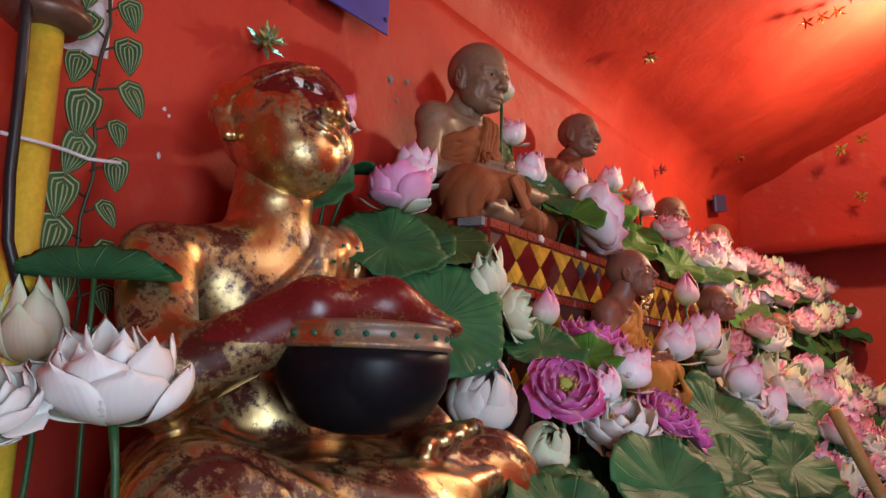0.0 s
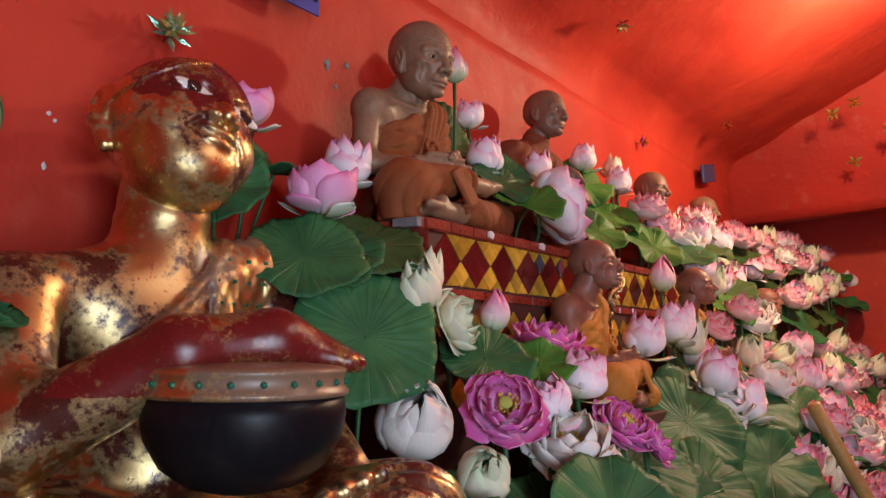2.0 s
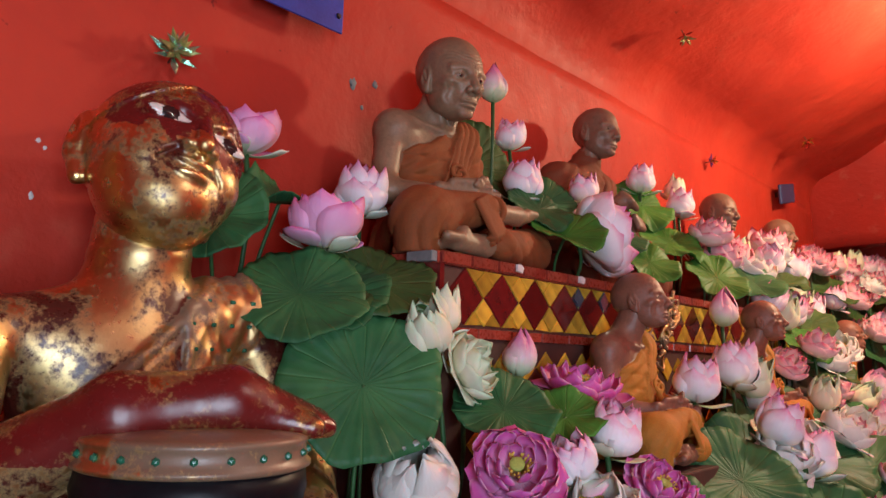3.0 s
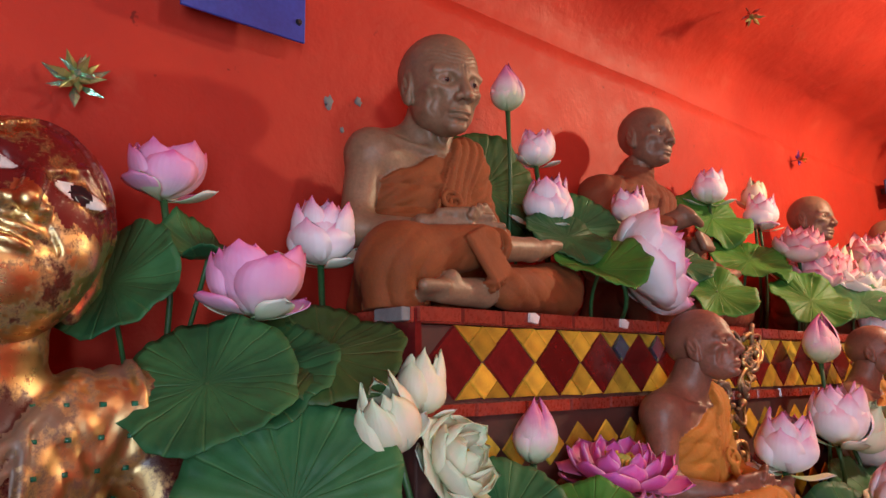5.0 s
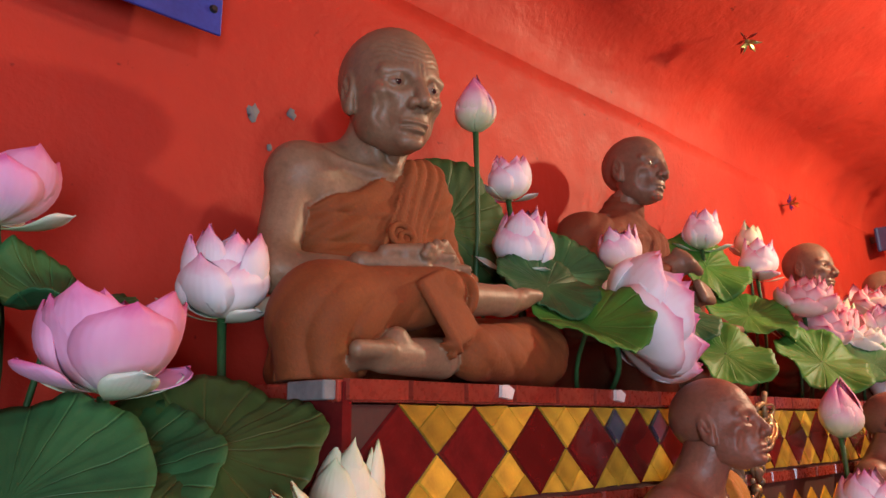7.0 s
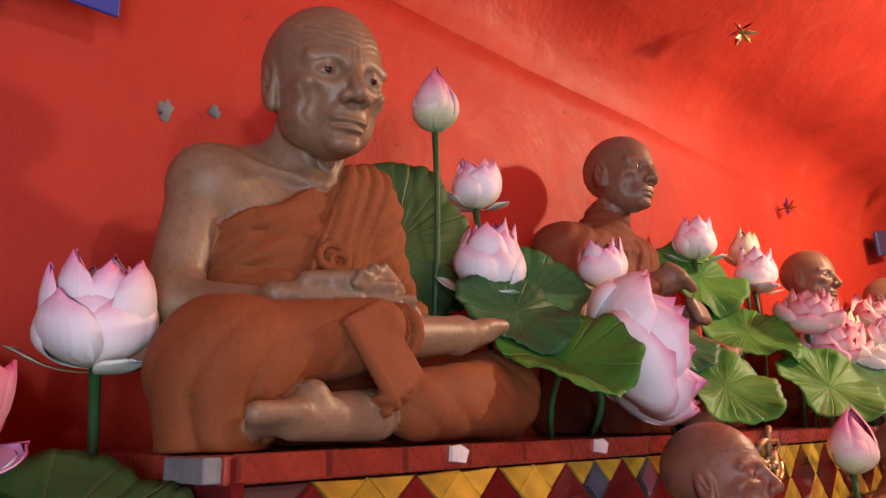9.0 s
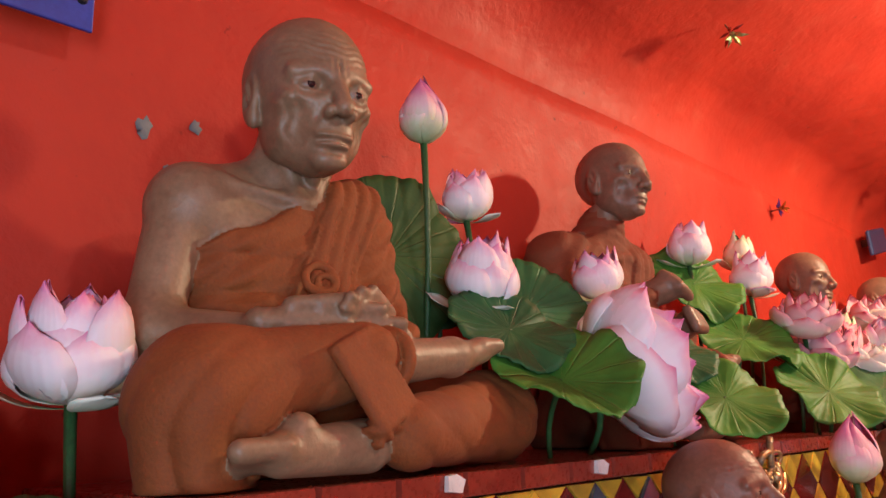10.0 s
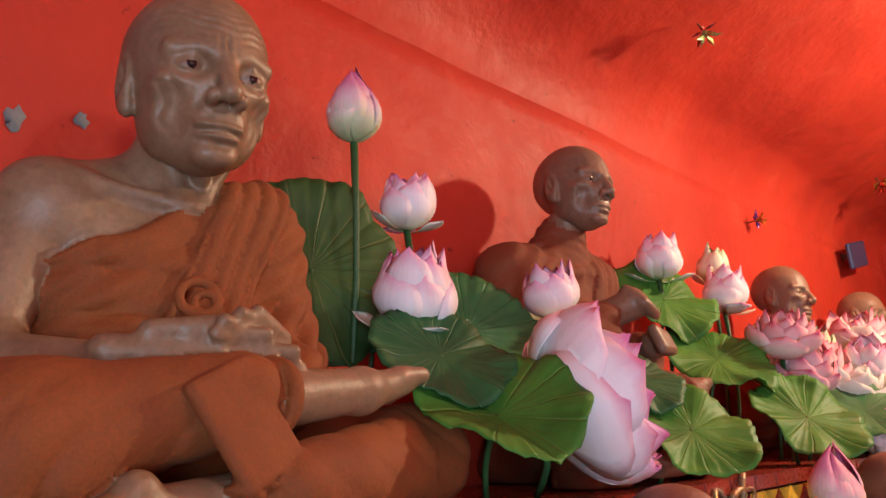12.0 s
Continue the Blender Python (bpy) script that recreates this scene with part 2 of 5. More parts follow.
P_PINK = petal_mat("pink_petal", [(0.0, (0.55, 0.68, 0.35)), (0.16, (0.82, 0.74, 0.78)), (0.5, (0.80, 0.46, 0.68)), (0.85, (0.78, 0.34, 0.60)), (1.0, (0.70, 0.14, 0.38))], (0.70, 0.16, 0.40), 0.16)
P_PALE = petal_mat("pale_pink_petal", [(0.0, (0.45, 0.62, 0.30)), (0.16, (0.78, 0.80, 0.66)), (0.50, (0.90, 0.88, 0.92)), (0.76, (0.89, 0.80, 0.88)), (0.90, (0.82, 0.50, 0.66)), (1.0, (0.74, 0.20, 0.44))], (0.80, 0.40, 0.60), 0.12)
P_WARM = petal_mat("rose_petal", [(0.0, (0.60, 0.58, 0.35)), (0.2, (0.84, 0.76, 0.68)), (0.55, (0.87, 0.74, 0.72)), (0.85, (0.82, 0.48, 0.54)), (1.0, (0.68, 0.08, 0.20))], (0.78, 0.34, 0.44), 0.16)
P_WHITE = petal_mat("white_petal", [(0.0, (0.45, 0.60, 0.30)), (0.2, (0.76, 0.80, 0.62)), (0.5, (0.84, 0.83, 0.80)), (1.0, (0.82, 0.80, 0.76))], (0.70, 0.78, 0.62), 0.25)
P_CREAM = petal_mat("cream_green_petal", [(0.0, (0.40, 0.58, 0.28)), (0.3, (0.72, 0.74, 0.50)), (0.7, (0.80, 0.78, 0.60)), (1.0, (0.62, 0.78, 0.52))], (0.55, 0.72, 0.45), 0.4)
P_SEPAL = petal_mat("pale_green_sepal", [(0.0, (0.30, 0.52, 0.24)), (0.4, (0.62, 0.74, 0.52)), (1.0, (0.80, 0.82, 0.74))], (0.60, 0.72, 0.50), 0.2)
P_MAGENTA = petal_mat("magenta_petal", [(0.0, (0.80, 0.60, 0.70)), (0.3, (0.76, 0.34, 0.60)), (0.7, (0.66, 0.11, 0.42)), (1.0, (0.62, 0.10, 0.42))], (0.84, 0.62, 0.76), 0.7)
P_BUD = petal_mat("bud_petal", [(0.0, (0.30, 0.50, 0.22)), (0.3, (0.62, 0.70, 0.48)), (0.55, (0.78, 0.60, 0.64)), (0.8, (0.66, 0.24, 0.44)), (1.0, (0.56, 0.10, 0.30))], (0.60, 0.20, 0.40), 0.4)
L_GREEN = leaf_mat("lotus_leaf_green", (0.023, 0.105, 0.042), (0.050, 0.175, 0.058), (0.12, 0.28, 0.09), 16)
L_BRIGHT = leaf_mat("bright_leaf_green", (0.045, 0.17, 0.028), (0.095, 0.28, 0.040), (0.22, 0.38, 0.09), 14)
L_OLIVE = leaf_mat("olive_leaf_green", (0.040, 0.095, 0.026), (0.070, 0.135, 0.036), (0.16, 0.17, 0.06), 14)
L_STRIPE = leaf_mat("striped_leaf", (0.030, 0.085, 0.036), (0.042, 0.105, 0.042), (0.50, 0.56, 0.26), 7, 0.5, 0.9, 0.24)


# ---- mesh tools ----
def link_mesh(name, verts, faces, material, parent=None, label="", uv=None, smooth=True, index=None):
    me = bpy.data.meshes.new(name)
    me.from_pydata([tuple(map(float, v)) for v in verts], [], [tuple(map(int, f)) for f in faces])
    for m in material if isinstance(material, (list, tuple)) else [material]:
        me.materials.append(m)
    if index is not None:
        me.polygons.foreach_set("material_index", np.asarray(index, dtype=np.int32))
    if uv is not None:
        lay = me.uv_layers.new(name="UVMap")
        idx = np.empty(len(me.loops), dtype=np.int32)
        me.loops.foreach_get("vertex_index", idx)
        lay.data.foreach_set("uv", np.asarray(uv, dtype=np.float32)[idx].ravel())
    if smooth:
        me.polygons.foreach_set("use_smooth", np.ones(len(me.polygons), dtype=bool))
    me.update()
    ob = new(name, me)
    if parent is not None:
        ob.parent = parent
    if label:
        tagged(ob, label)
    return ob


def part(name, bm, material, parent, label="", smooth=False):
    me = bpy.data.meshes.new(name)
    bmesh.ops.recalc_face_normals(bm, faces=bm.faces)
    bm.to_mesh(me)
    bm.free()
    me.materials.append(material)
    if smooth:
        me.polygons.foreach_set("use_smooth", np.ones(len(me.polygons), dtype=bool))
    ob = new(name, me)
    if parent is not None:
        ob.parent = parent
    if label:
        tagged(ob, label)
    return ob


def box_bm(x0, x1, y0, y1, z0, z1, bevel=0.0):
    bm = bmesh.new()
    bmesh.ops.create_cube(bm, size=1, matrix=Matrix.LocRotScale(((x0 + x1) / 2, (y0 + y1) / 2, (z0 + z1) / 2), None, (x1 - x0, y1 - y0, z1 - z0)))
    if bevel:
        bmesh.ops.bevel(bm, geom=bm.edges[:], offset=bevel, segments=2, affect="EDGES", profile=0.5)
    return bm


def thing(name, m, label, category, group="", kind=""):
    ob = new(name)
    ob.empty_display_size = 0.02
    ob.matrix_basis = m
    return tagged(ob, label, category, group, kind)


def tube(points, radii, sides=7):
    """Verts and faces of a round rod through the points."""
    pts = [Vector(p) for p in points]
    verts, faces = [], []
    side = Vector((1, 0, 0))
    for i, p in enumerate(pts):
        way = (pts[min(i + 1, len(pts) - 1)] - pts[max(i - 1, 0)]).normalized()
        a = side - way * side.dot(way)
        if a.length < 0.05:
            a = Vector((0, 1, 0)) - way * way.y
        a.normalize()
        b = way.cross(a)
        for k in range(sides):
            t = 2 * math.pi * k / sides
            verts.append(p + radii[i] * (math.cos(t) * a + math.sin(t) * b))
    for i in range(len(pts) - 1):
        for k in range(sides):
            k2 = (k + 1) % sides
            faces.append((i * sides + k, i * sides + k2, (i + 1) * sides + k2, (i + 1) * sides + k))
    faces.append(tuple(range(sides))[::-1])
    faces.append(tuple((len(pts) - 1) * sides + k for k in range(sides)))
    return verts, faces


def bend(a, b, sag=0.0, n=7, side=(0, 0, 0)):
    a, b, s = Vector(a), Vector(b), Vector(side)
    return [a.lerp(b, i / (n - 1)) + (s + Vector((0, 0, -sag))) * math.sin(math.pi * i / (n - 1)) for i in range(n)]


def up_to(axis, spin=0.0):
    """Turn that takes local z to the axis."""
    return Vector(axis).normalized().to_track_quat("Z", "Y").to_matrix().to_4x4() @ pose(0, 0, 0, 0, 0, spin)


# ---- room ----
WALL_X, CREASE, SLOPE = -1.64, 2.79, 0.45
TIER_1, TIER_2, TIER_3 = 1.585, 1.06, 0.62
rng = random.Random(4)


def lumpy(name, origin, du, dv, nu, nv, amount, material, bulge=None, back=(0, 0, 0)):
    """A hand-plastered sheet with thickness: front lumps, flat back."""
    o, du, dv, bk = Vector(origin), Vector(du), Vector(dv), Vector(back)
    nrm = du.cross(dv).normalized()
    verts, faces = [], []
    for j in range(nv + 1):
        for i in range(nu + 1):
            p = o + du * (i / nu) + dv * (j / nv)
            d = amount * noise.noise(p * 1.3) + amount * 0.5 * noise.noise(p * 4.1 + Vector((3, 1, 7)))
            verts.append(p + nrm * d + (bulge(i / nu, j / nv) if bulge else Vector()))
    for j in range(nv):
        for i in range(nu):
            a = j * (nu + 1) + i
            faces.append((a, a + 1, a + nu + 2, a + nu + 1))
    k = len(verts)
    verts += [o + bk, o + du + bk, o + du + dv + bk, o + dv + bk]
    c = [0, nu, (nu + 1) * (nv + 1) - 1, (nu + 1) * nv]
    faces.append((k + 3, k + 2, k + 1, k))
    edges = [list(range(0, nu + 1)), [nu + (nu + 1) * j for j in range(nv + 1)], [(nu + 1) * nv + i for i in range(nu, -1, -1)], [(nu + 1) * j for j in range(nv, -1, -1)]]
    for e, (q0, q1) in zip(edges, ((k, k + 1), (k + 1, k + 2), (k + 2, k + 3), (k + 3, k))):
        faces.append(tuple(e[::-1]) + (q0, q1))
    return tagged(link_mesh(name, verts, faces, material), kind="structure")


tagged(lumpy("wall_west", (WALL_X, -3, 0), (0, 12.5, 0), (0, 0, 2.64), 160, 46, 0.018, RED, None, (-0.15, 0, 0)), "glossy red hand-plastered shrine wall", "wall")


def vault():
    """Vault that rolls out of the wall head in a soft uneven cove, then leans over the room."""
    prof = [(WALL_X, 2.64)]
    ang = math.atan(SLOPE)
    for k in range(1, 11):
        t = (math.pi / 2 - ang) * k / 10
        R = 0.25
        prof.append((WALL_X + R * (1 - math.cos(t)), 2.64 + R * math.sin(t)))
    x0, z0 = prof[-1]
    prof += [(x0 + (0.66 - x0) * k / 24, z0 + (0.66 - x0) * SLOPE * k / 24) for k in range(1, 25)]
    verts, faces, nv, w = [], [], 160, len(prof)
    for j in range(nv + 1):
        y = 9.5 - 12.5 * j / nv
        for k, (x, z) in enumerate(prof):
            p = Vector((x, y, z))
            d = 0.026 * noise.noise(p * 1.3) + 0.016 * noise.noise(p * 3.4) + 0.008 * noise.noise(p * 9)
            s = min(1, k / 8)
            e = 0.018 * noise.noise(p * 1.3) + 0.009 * noise.noise(p * 4.1 + Vector((3, 1, 7)))
            verts.append((x + e * (1 - s) + 0.5 * d * s, y, z - d * s))
    n = len(verts)
    verts += [(v[0] - 0.12, v[1], v[2] + 0.16) for v in verts]
    for j in range(nv):
        for k in range(w - 1):
            a = j * w + k
            faces += [(a, a + 1, a + w + 1, a + w), (n + a, n + a + w, n + a + w + 1, n + a + 1)]
    return link_mesh("ceiling", verts, faces, RED)


tagged(vault(), "faded red plaster vault with worn patches", "ceiling", kind="structure")
tagged(lumpy("ceiling_flat", (0.6, 9.5, 3.66), (3.0, 0, 0), (0, -12.5, 0), 20, 60, 0.02, RED_VAULT, None, (0, 0, 0.2)), "faded red plaster ceiling", "ceiling")
# far end: a plaster hood that leans back as it comes down, over a recessed wall
tagged(lumpy("wall_north", (WALL_X - 0.1, 7.35, 2.32), (5.5, 0, 0.28), (0, -0.75, 1.75), 40, 20, 0.03, RED_VAULT, None, (0, 0.2, 0)), "red and grey plaster hood at the far end", "wall")
tagged(lumpy("wall_north_recess", (WALL_X - 0.1, 8.3, 0), (5.5, 0, 0), (0, 0, 2.9), 30, 20, 0.02, RED, None, (0, 0.2, 0)), "dark red recessed end wall", "wall")
tagged(lumpy("wall_south", (3.5, -2.8, 0), (-5.4, 0, 0), (0, 0, 4.2), 30, 20, 0.02, RED, None, (0, -0.2, 0)), "red plaster wall behind the walk", "wall")
for nm, y0, y1, z0 in (("wall_east", -3.0, -1.2, 0.0), ("wall_east_far", 0.0, 9.5, 0.0), ("wall_east_lintel", -1.2, 0.0, 2.2)):
    tagged(lumpy(nm, (2.45, y1, z0), (0, y0 - y1, 0), (0, 0, 4.2 - z0), 30, 14, 0.012, RED, None, (0.2, 0, 0)), "plain red plaster wall beside the open doorway", "wall")
tagged(part("floor", box_bm(-1.8, 3.5, -3, 9.5, -0.1, 0.0), FLOOR_TILE, None), "dull red tiled shrine floor", "floor", kind="structure")
tagged(part("ground", box_bm(-60, 60, -60, 60, -0.3, -0.12), GREY_PLASTER, None), "bare ground outside the doorway", "ground", kind="structure")

# stepped altar
altar = thing("altar", pose(0, 0, 0), "stepped maroon altar faced with red and gold mirror mosaic", "altar", kind="structure")
part("top_tier", box_bm(WALL_X + 0.004, -1.135, 1.985, 8.2, 0.9, TIER_1, 0.004), GROUT, altar)
part("middle_tier", box_bm(WALL_X + 0.004, -0.78, 2.45, 8.2, 0.5, TIER_2, 0.006), GROUT, altar)
part("statue_tier", box_bm(WALL_X + 0.004, -0.80, 0.2, 2.448, 0.4, 0.78, 0.006), GROUT, altar)
part("front_tier", box_bm(WALL_X + 0.004, -0.30, 0.1, 8.2, 0.0, 0.50, 0.006), GROUT, altar)


def slab_mesh(poly, thick, name):
    """A flat glass piece in the yz plane that faces x, with bevelled front edge."""
    me = bpy.data.meshes.new(name)
    n = len(poly)
    cy, cz = sum(p[0] for p in poly) / n, sum(p[1] for p in poly) / n
    back = [(0, y, z) for y, z in poly]
    front = [(thick, cy + (y - cy) * 0.94, cz + (z - cz) * 0.94) for y, z in poly]
    faces = [tuple(range(n, 2 * n))] + [(i, (i + 1) % n, n + (i + 1) % n, n + i) for i in range(n)]
    me.from_pydata(back + front, [], faces)
    return me


def tile(mesh, material, where, parent, name, turn=(0, 0, 0)):
    if not mesh.materials:
        mesh.materials.append(material)
    ob = new(name, mesh)
    ob.parent = parent
    ob.matrix_basis = pose(*where, *turn)
    return ob


DW, DH = 0.163, 0.150
diamond = slab_mesh([(-DW * 0.475, 0), (0, -DH / 2), (DW * 0.475, 0), (0, DH / 2)], 0.005, "diamond_tile")
small_a = slab_mesh([(-DW * 0.245, 0), (0, -DH * 0.248), (DW * 0.245, 0), (0, DH * 0.248)], 0.004, "gold_tile")
tri_up = slab_mesh([(-DW * 0.24, 0), (DW * 0.24, 0), (0, DH * 0.235)], 0.004, "gold_tile")
tri_dn = slab_mesh([(-DW * 0.24, 0), (0, -DH * 0.235), (DW * 0.24, 0)], 0.004, "gold_tile")
strip_m = slab_mesh([(-0.058, -0.015), (0.058, -0.015), (0.058, 0.015), (-0.058, 0.015)], 0.010, "strip_tile")
strip_l = slab_mesh([(-0.075, -0.013), (0.075, -0.013), (0.075, 0.013), (-0.075, 0.013)], 0.008, "strip_tile")
blue_d = slab_mesh([(-DW * 0.2, 0), (0, -DH * 0.22), (DW * 0.2, 0), (0, DH * 0.22)], 0.006, "mirror_tile")
pale = slab_mesh([(-0.018, -0.010), (0.012, -0.013), (0.02, 0.004), (0.002, 0.012), (-0.016, 0.010)], 0.006, "broken_tile")
FX = -1.135
tr = random.Random(8)


def jit(a=1.2):
    return (tr.uniform(-a, a), tr.uniform(-a, a), tr.uniform(-a, a))


for i in range(26):
    y = 2.085 + i * DW
    zc = 1.512
    tile(diamond, TILE_RED, (FX, y, zc), altar, "diamond_tile", jit(0.8))
    for s in (-1, 1):
        if (i in (3, 4)) and s == 1:
            # two mirror tiles coloured as if reflecting blue light
            tile(blue_d, TILE_BLUE_GLINT, (FX + 0.001, y + DW / 2, zc + DH * 0.25), altar, "mirror_tile", jit(3))
        else:
            tile(small_a, TILE_GOLD, (FX + 0.001, y + DW / 2, zc + s * DH * 0.25), altar, "gold_tile", jit(2.5))
        for q in (0.25, 0.75):
            tile(tri_up if s < 0 else tri_dn, TILE_GOLD, (FX, y + DW * q, zc + s * (DH / 2 - 0.002)), altar, "gold_tile", jit(2.5))
for i in range(36):
    tile(strip_m, TRIM_RED, (FX, 2.045 + i * 0.119, 1.605), altar, "strip_tile", jit(0.7))
    if i < 29:
        tile(strip_l, TRIM_RED, (FX, 2.065 + i * 0.152, 1.418), altar, "strip_tile", jit(0.7))
for y in (2.318, 2.66):
    tile(pale, PALE_CHIP, (FX + 0.010, y, 1.608), altar, "broken_tile", jit(4))
# glass lid of the tier and the cut corner at its end
part("coping", box_bm(WALL_X + 0.006, FX + 0.002, 1.975, 8.2, TIER_1 + 0.002, 1.618, 0.004), TRIM_RED, altar, "brick red glass coping")
cb = bmesh.new()
vs = [cb.verts.new(p) for p in ((FX + 0.004, 1.983, 1.615), (FX - 0.075, 1.955, 1.60), (FX - 0.06, 1.965, 1.47), (FX + 0.004, 1.983, 1.50), (FX + 0.004, 1.999, 1.615), (FX - 0.075, 1.999, 1.60), (FX - 0.06, 1.999, 1.47), (FX + 0.004, 1.999, 1.50))]
for f in ((0, 1, 2, 3), (4, 7, 6, 5), (0, 4, 5, 1), (1, 5, 6, 2), (2, 6, 7, 3), (3, 7, 4, 0)):
    cb.faces.new([vs[k] for k in f])
part("corner_piece", cb, TILE_RED, altar, "dark maroon glass corner piece")
part("end_tile", box_bm(FX - 0.085, FX + 0.002, 1.952, 1.974, 1.590, 1.617, 0.003), GREY_PLASTER, altar, "dull grey end piece of bare filler")
# lower mosaic bands of the tier, mostly behind flowers
for r, (zz, mm) in enumerate(((1.335, TILE_GOLD), (1.235, TILE_RED), (1.135, TILE_GOLD))):
    sm = slab_mesh([(-0.05, 0), (0, -0.045), (0.05, 0), (0, 0.045)], 0.004, "gold_tile" if r != 1 else "diamond_tile")
    for i in range(20):
        tile(sm, mm, (FX, 2.06 + 0.104 * i + 0.05 * r, zz), altar, "gold_tile" if r != 1 else "diamond_tile", jit(2.5))


# ---- statues: solids blended from rounded forms, one mesh each ----
def cap(P, a, b, r1, r2=None):
    a, b = np.array(a, dtype=np.float32), np.array(b, dtype=np.float32)
    r2 = r1 if r2 is None else r2
    ab = b - a
    t = np.clip(((P - a) @ ab) / (ab @ ab), 0, 1)
    return np.linalg.norm(P - a - t[..., None] * ab, axis=-1) - (r1 + (r2 - r1) * t)


def ell(P, c, r):
    q = (P - np.array(c, dtype=np.float32)) / np.array(r, dtype=np.float32)
    k0 = np.linalg.norm(q, axis=-1)
    k1 = np.linalg.norm(q / np.array(r, dtype=np.float32), axis=-1) + 1e-9
    return k0 * (k0 - 1) / k1


def slab(P, c, half, turn, r):
    R = np.array(Euler([radians(a) for a in turn]).to_matrix(), dtype=np.float32)
    q = np.abs((P - np.array(c, dtype=np.float32)) @ R) - np.array(half, dtype=np.float32) + r
    return np.linalg.norm(np.maximum(q, 0), axis=-1) + np.minimum(q.max(axis=-1), 0) - r


def ring(P, c, R, r, turn):
    M = np.array(Euler([radians(a) for a in turn]).to_matrix(), dtype=np.float32)
    q = (P - np.array(c, dtype=np.float32)) @ M
    return np.hypot(np.hypot(q[..., 0], q[..., 1]) - R, q[..., 2]) - r


def smin(a, b, k):
    h = np.clip(0.5 + 0.5 * (b - a) / k, 0, 1)
    return b * (1 - h) + a * h - k * h * (1 - h)


def smax(a, b, k):
    return -smin(-a, -b, k)


def blend(k, *ds):
    d = ds[0]
    for e in ds[1:]:
        d = smin(d, e, k)
    return d


def skin_of(field, lo, hi, h):
    """Surface net of field < 0: verts and quads."""
    lo, hi = np.array(lo, dtype=np.float32), np.array(hi, dtype=np.float32)
    dims = np.ceil((hi - lo) / h).astype(int) + 1
    axes = [lo[i] + h * np.arange(dims[i], dtype=np.float32) for i in range(3)]
    P = np.stack(np.meshgrid(*axes, indexing="ij"), axis=-1)
    # a coarse pass finds the cells near the surface; only those are worked out finely
    step = 4
    coarse = field(P[::step, ::step, ::step]).astype(np.float32)
    F = coarse
    for ax in range(3):
        F = np.repeat(F, step, axis=ax).take(np.arange(dims[ax]), axis=ax)
    near = np.abs(F) < step * h * 2.0 + 0.012
    F[near] = field(P[near])
    nx, ny, nz = (d - 1 for d in dims)
    acc, cnt = np.zeros((nx, ny, nz, 3), np.float32), np.zeros((nx, ny, nz), np.float32)
    corner = [(i, j, k) for i in (0, 1) for j in (0, 1) for k in (0, 1)]
    for a in corner:
        for ax in range(3):
            if a[ax]:
                continue
            b = list(a)
            b[ax] = 1
            fa = F[a[0]:a[0] + nx, a[1]:a[1] + ny, a[2]:a[2] + nz]
            fb = F[b[0]:b[0] + nx, b[1]:b[1] + ny, b[2]:b[2] + nz]
            hit = (fa < 0) != (fb < 0)
            t = np.where(hit, fa / np.where(hit, fa - fb, 1), 0)
            for c in range(3):
                acc[..., c] += np.where(hit, a[c] + (t if c == ax else 0), 0)
            cnt += hit
    act = cnt > 0
    ids = np.full((nx, ny, nz), -1, int)
    ids[act] = np.arange(act.sum())
    cell = np.stack(np.nonzero(act), axis=-1)
    verts = lo + h * (cell + acc[act] / cnt[act][:, None])
    quads = []
    for ax in range(3):
        o1, o2 = [(1, 2), (2, 0), (0, 1)][ax]
        s0 = [slice(1, None)] * 3
        s0[ax] = slice(0, None)
        shp = [slice(1, d - 1) for d in dims]
        shp[ax] = slice(0, dims[ax] - 1)
        nxt = list(shp)
        nxt[ax] = slice(1, dims[ax])
        fa, fb = F[tuple(shp)], F[tuple(nxt)]
        hit = np.nonzero((fa < 0) != (fb < 0))
        base = np.stack(hit, axis=-1)
        base[:, o1] += 1
        base[:, o2] += 1
        up = fa[hit] < 0

        def at(d1, d2):
            q = base.copy()
            q[:, o1] -= d1
            q[:, o2] -= d2
            return ids[q[:, 0], q[:, 1], q[:, 2]]
        q = np.stack([at(1, 1), at(0, 1), at(0, 0), at(1, 0)], axis=-1)
        quads.append(np.where(up[:, None], q, q[:, ::-1]))
    quads = np.concatenate(quads)
    return verts, quads[(quads >= 0).all(axis=1)]


def turn_points(P, c, yaw, pitch, roll=0.0):
    R = np.array(Euler((radians(roll), radians(-pitch), radians(yaw))).to_matrix(), dtype=np.float32)
    return (P - np.array(c, dtype=np.float32)) @ R


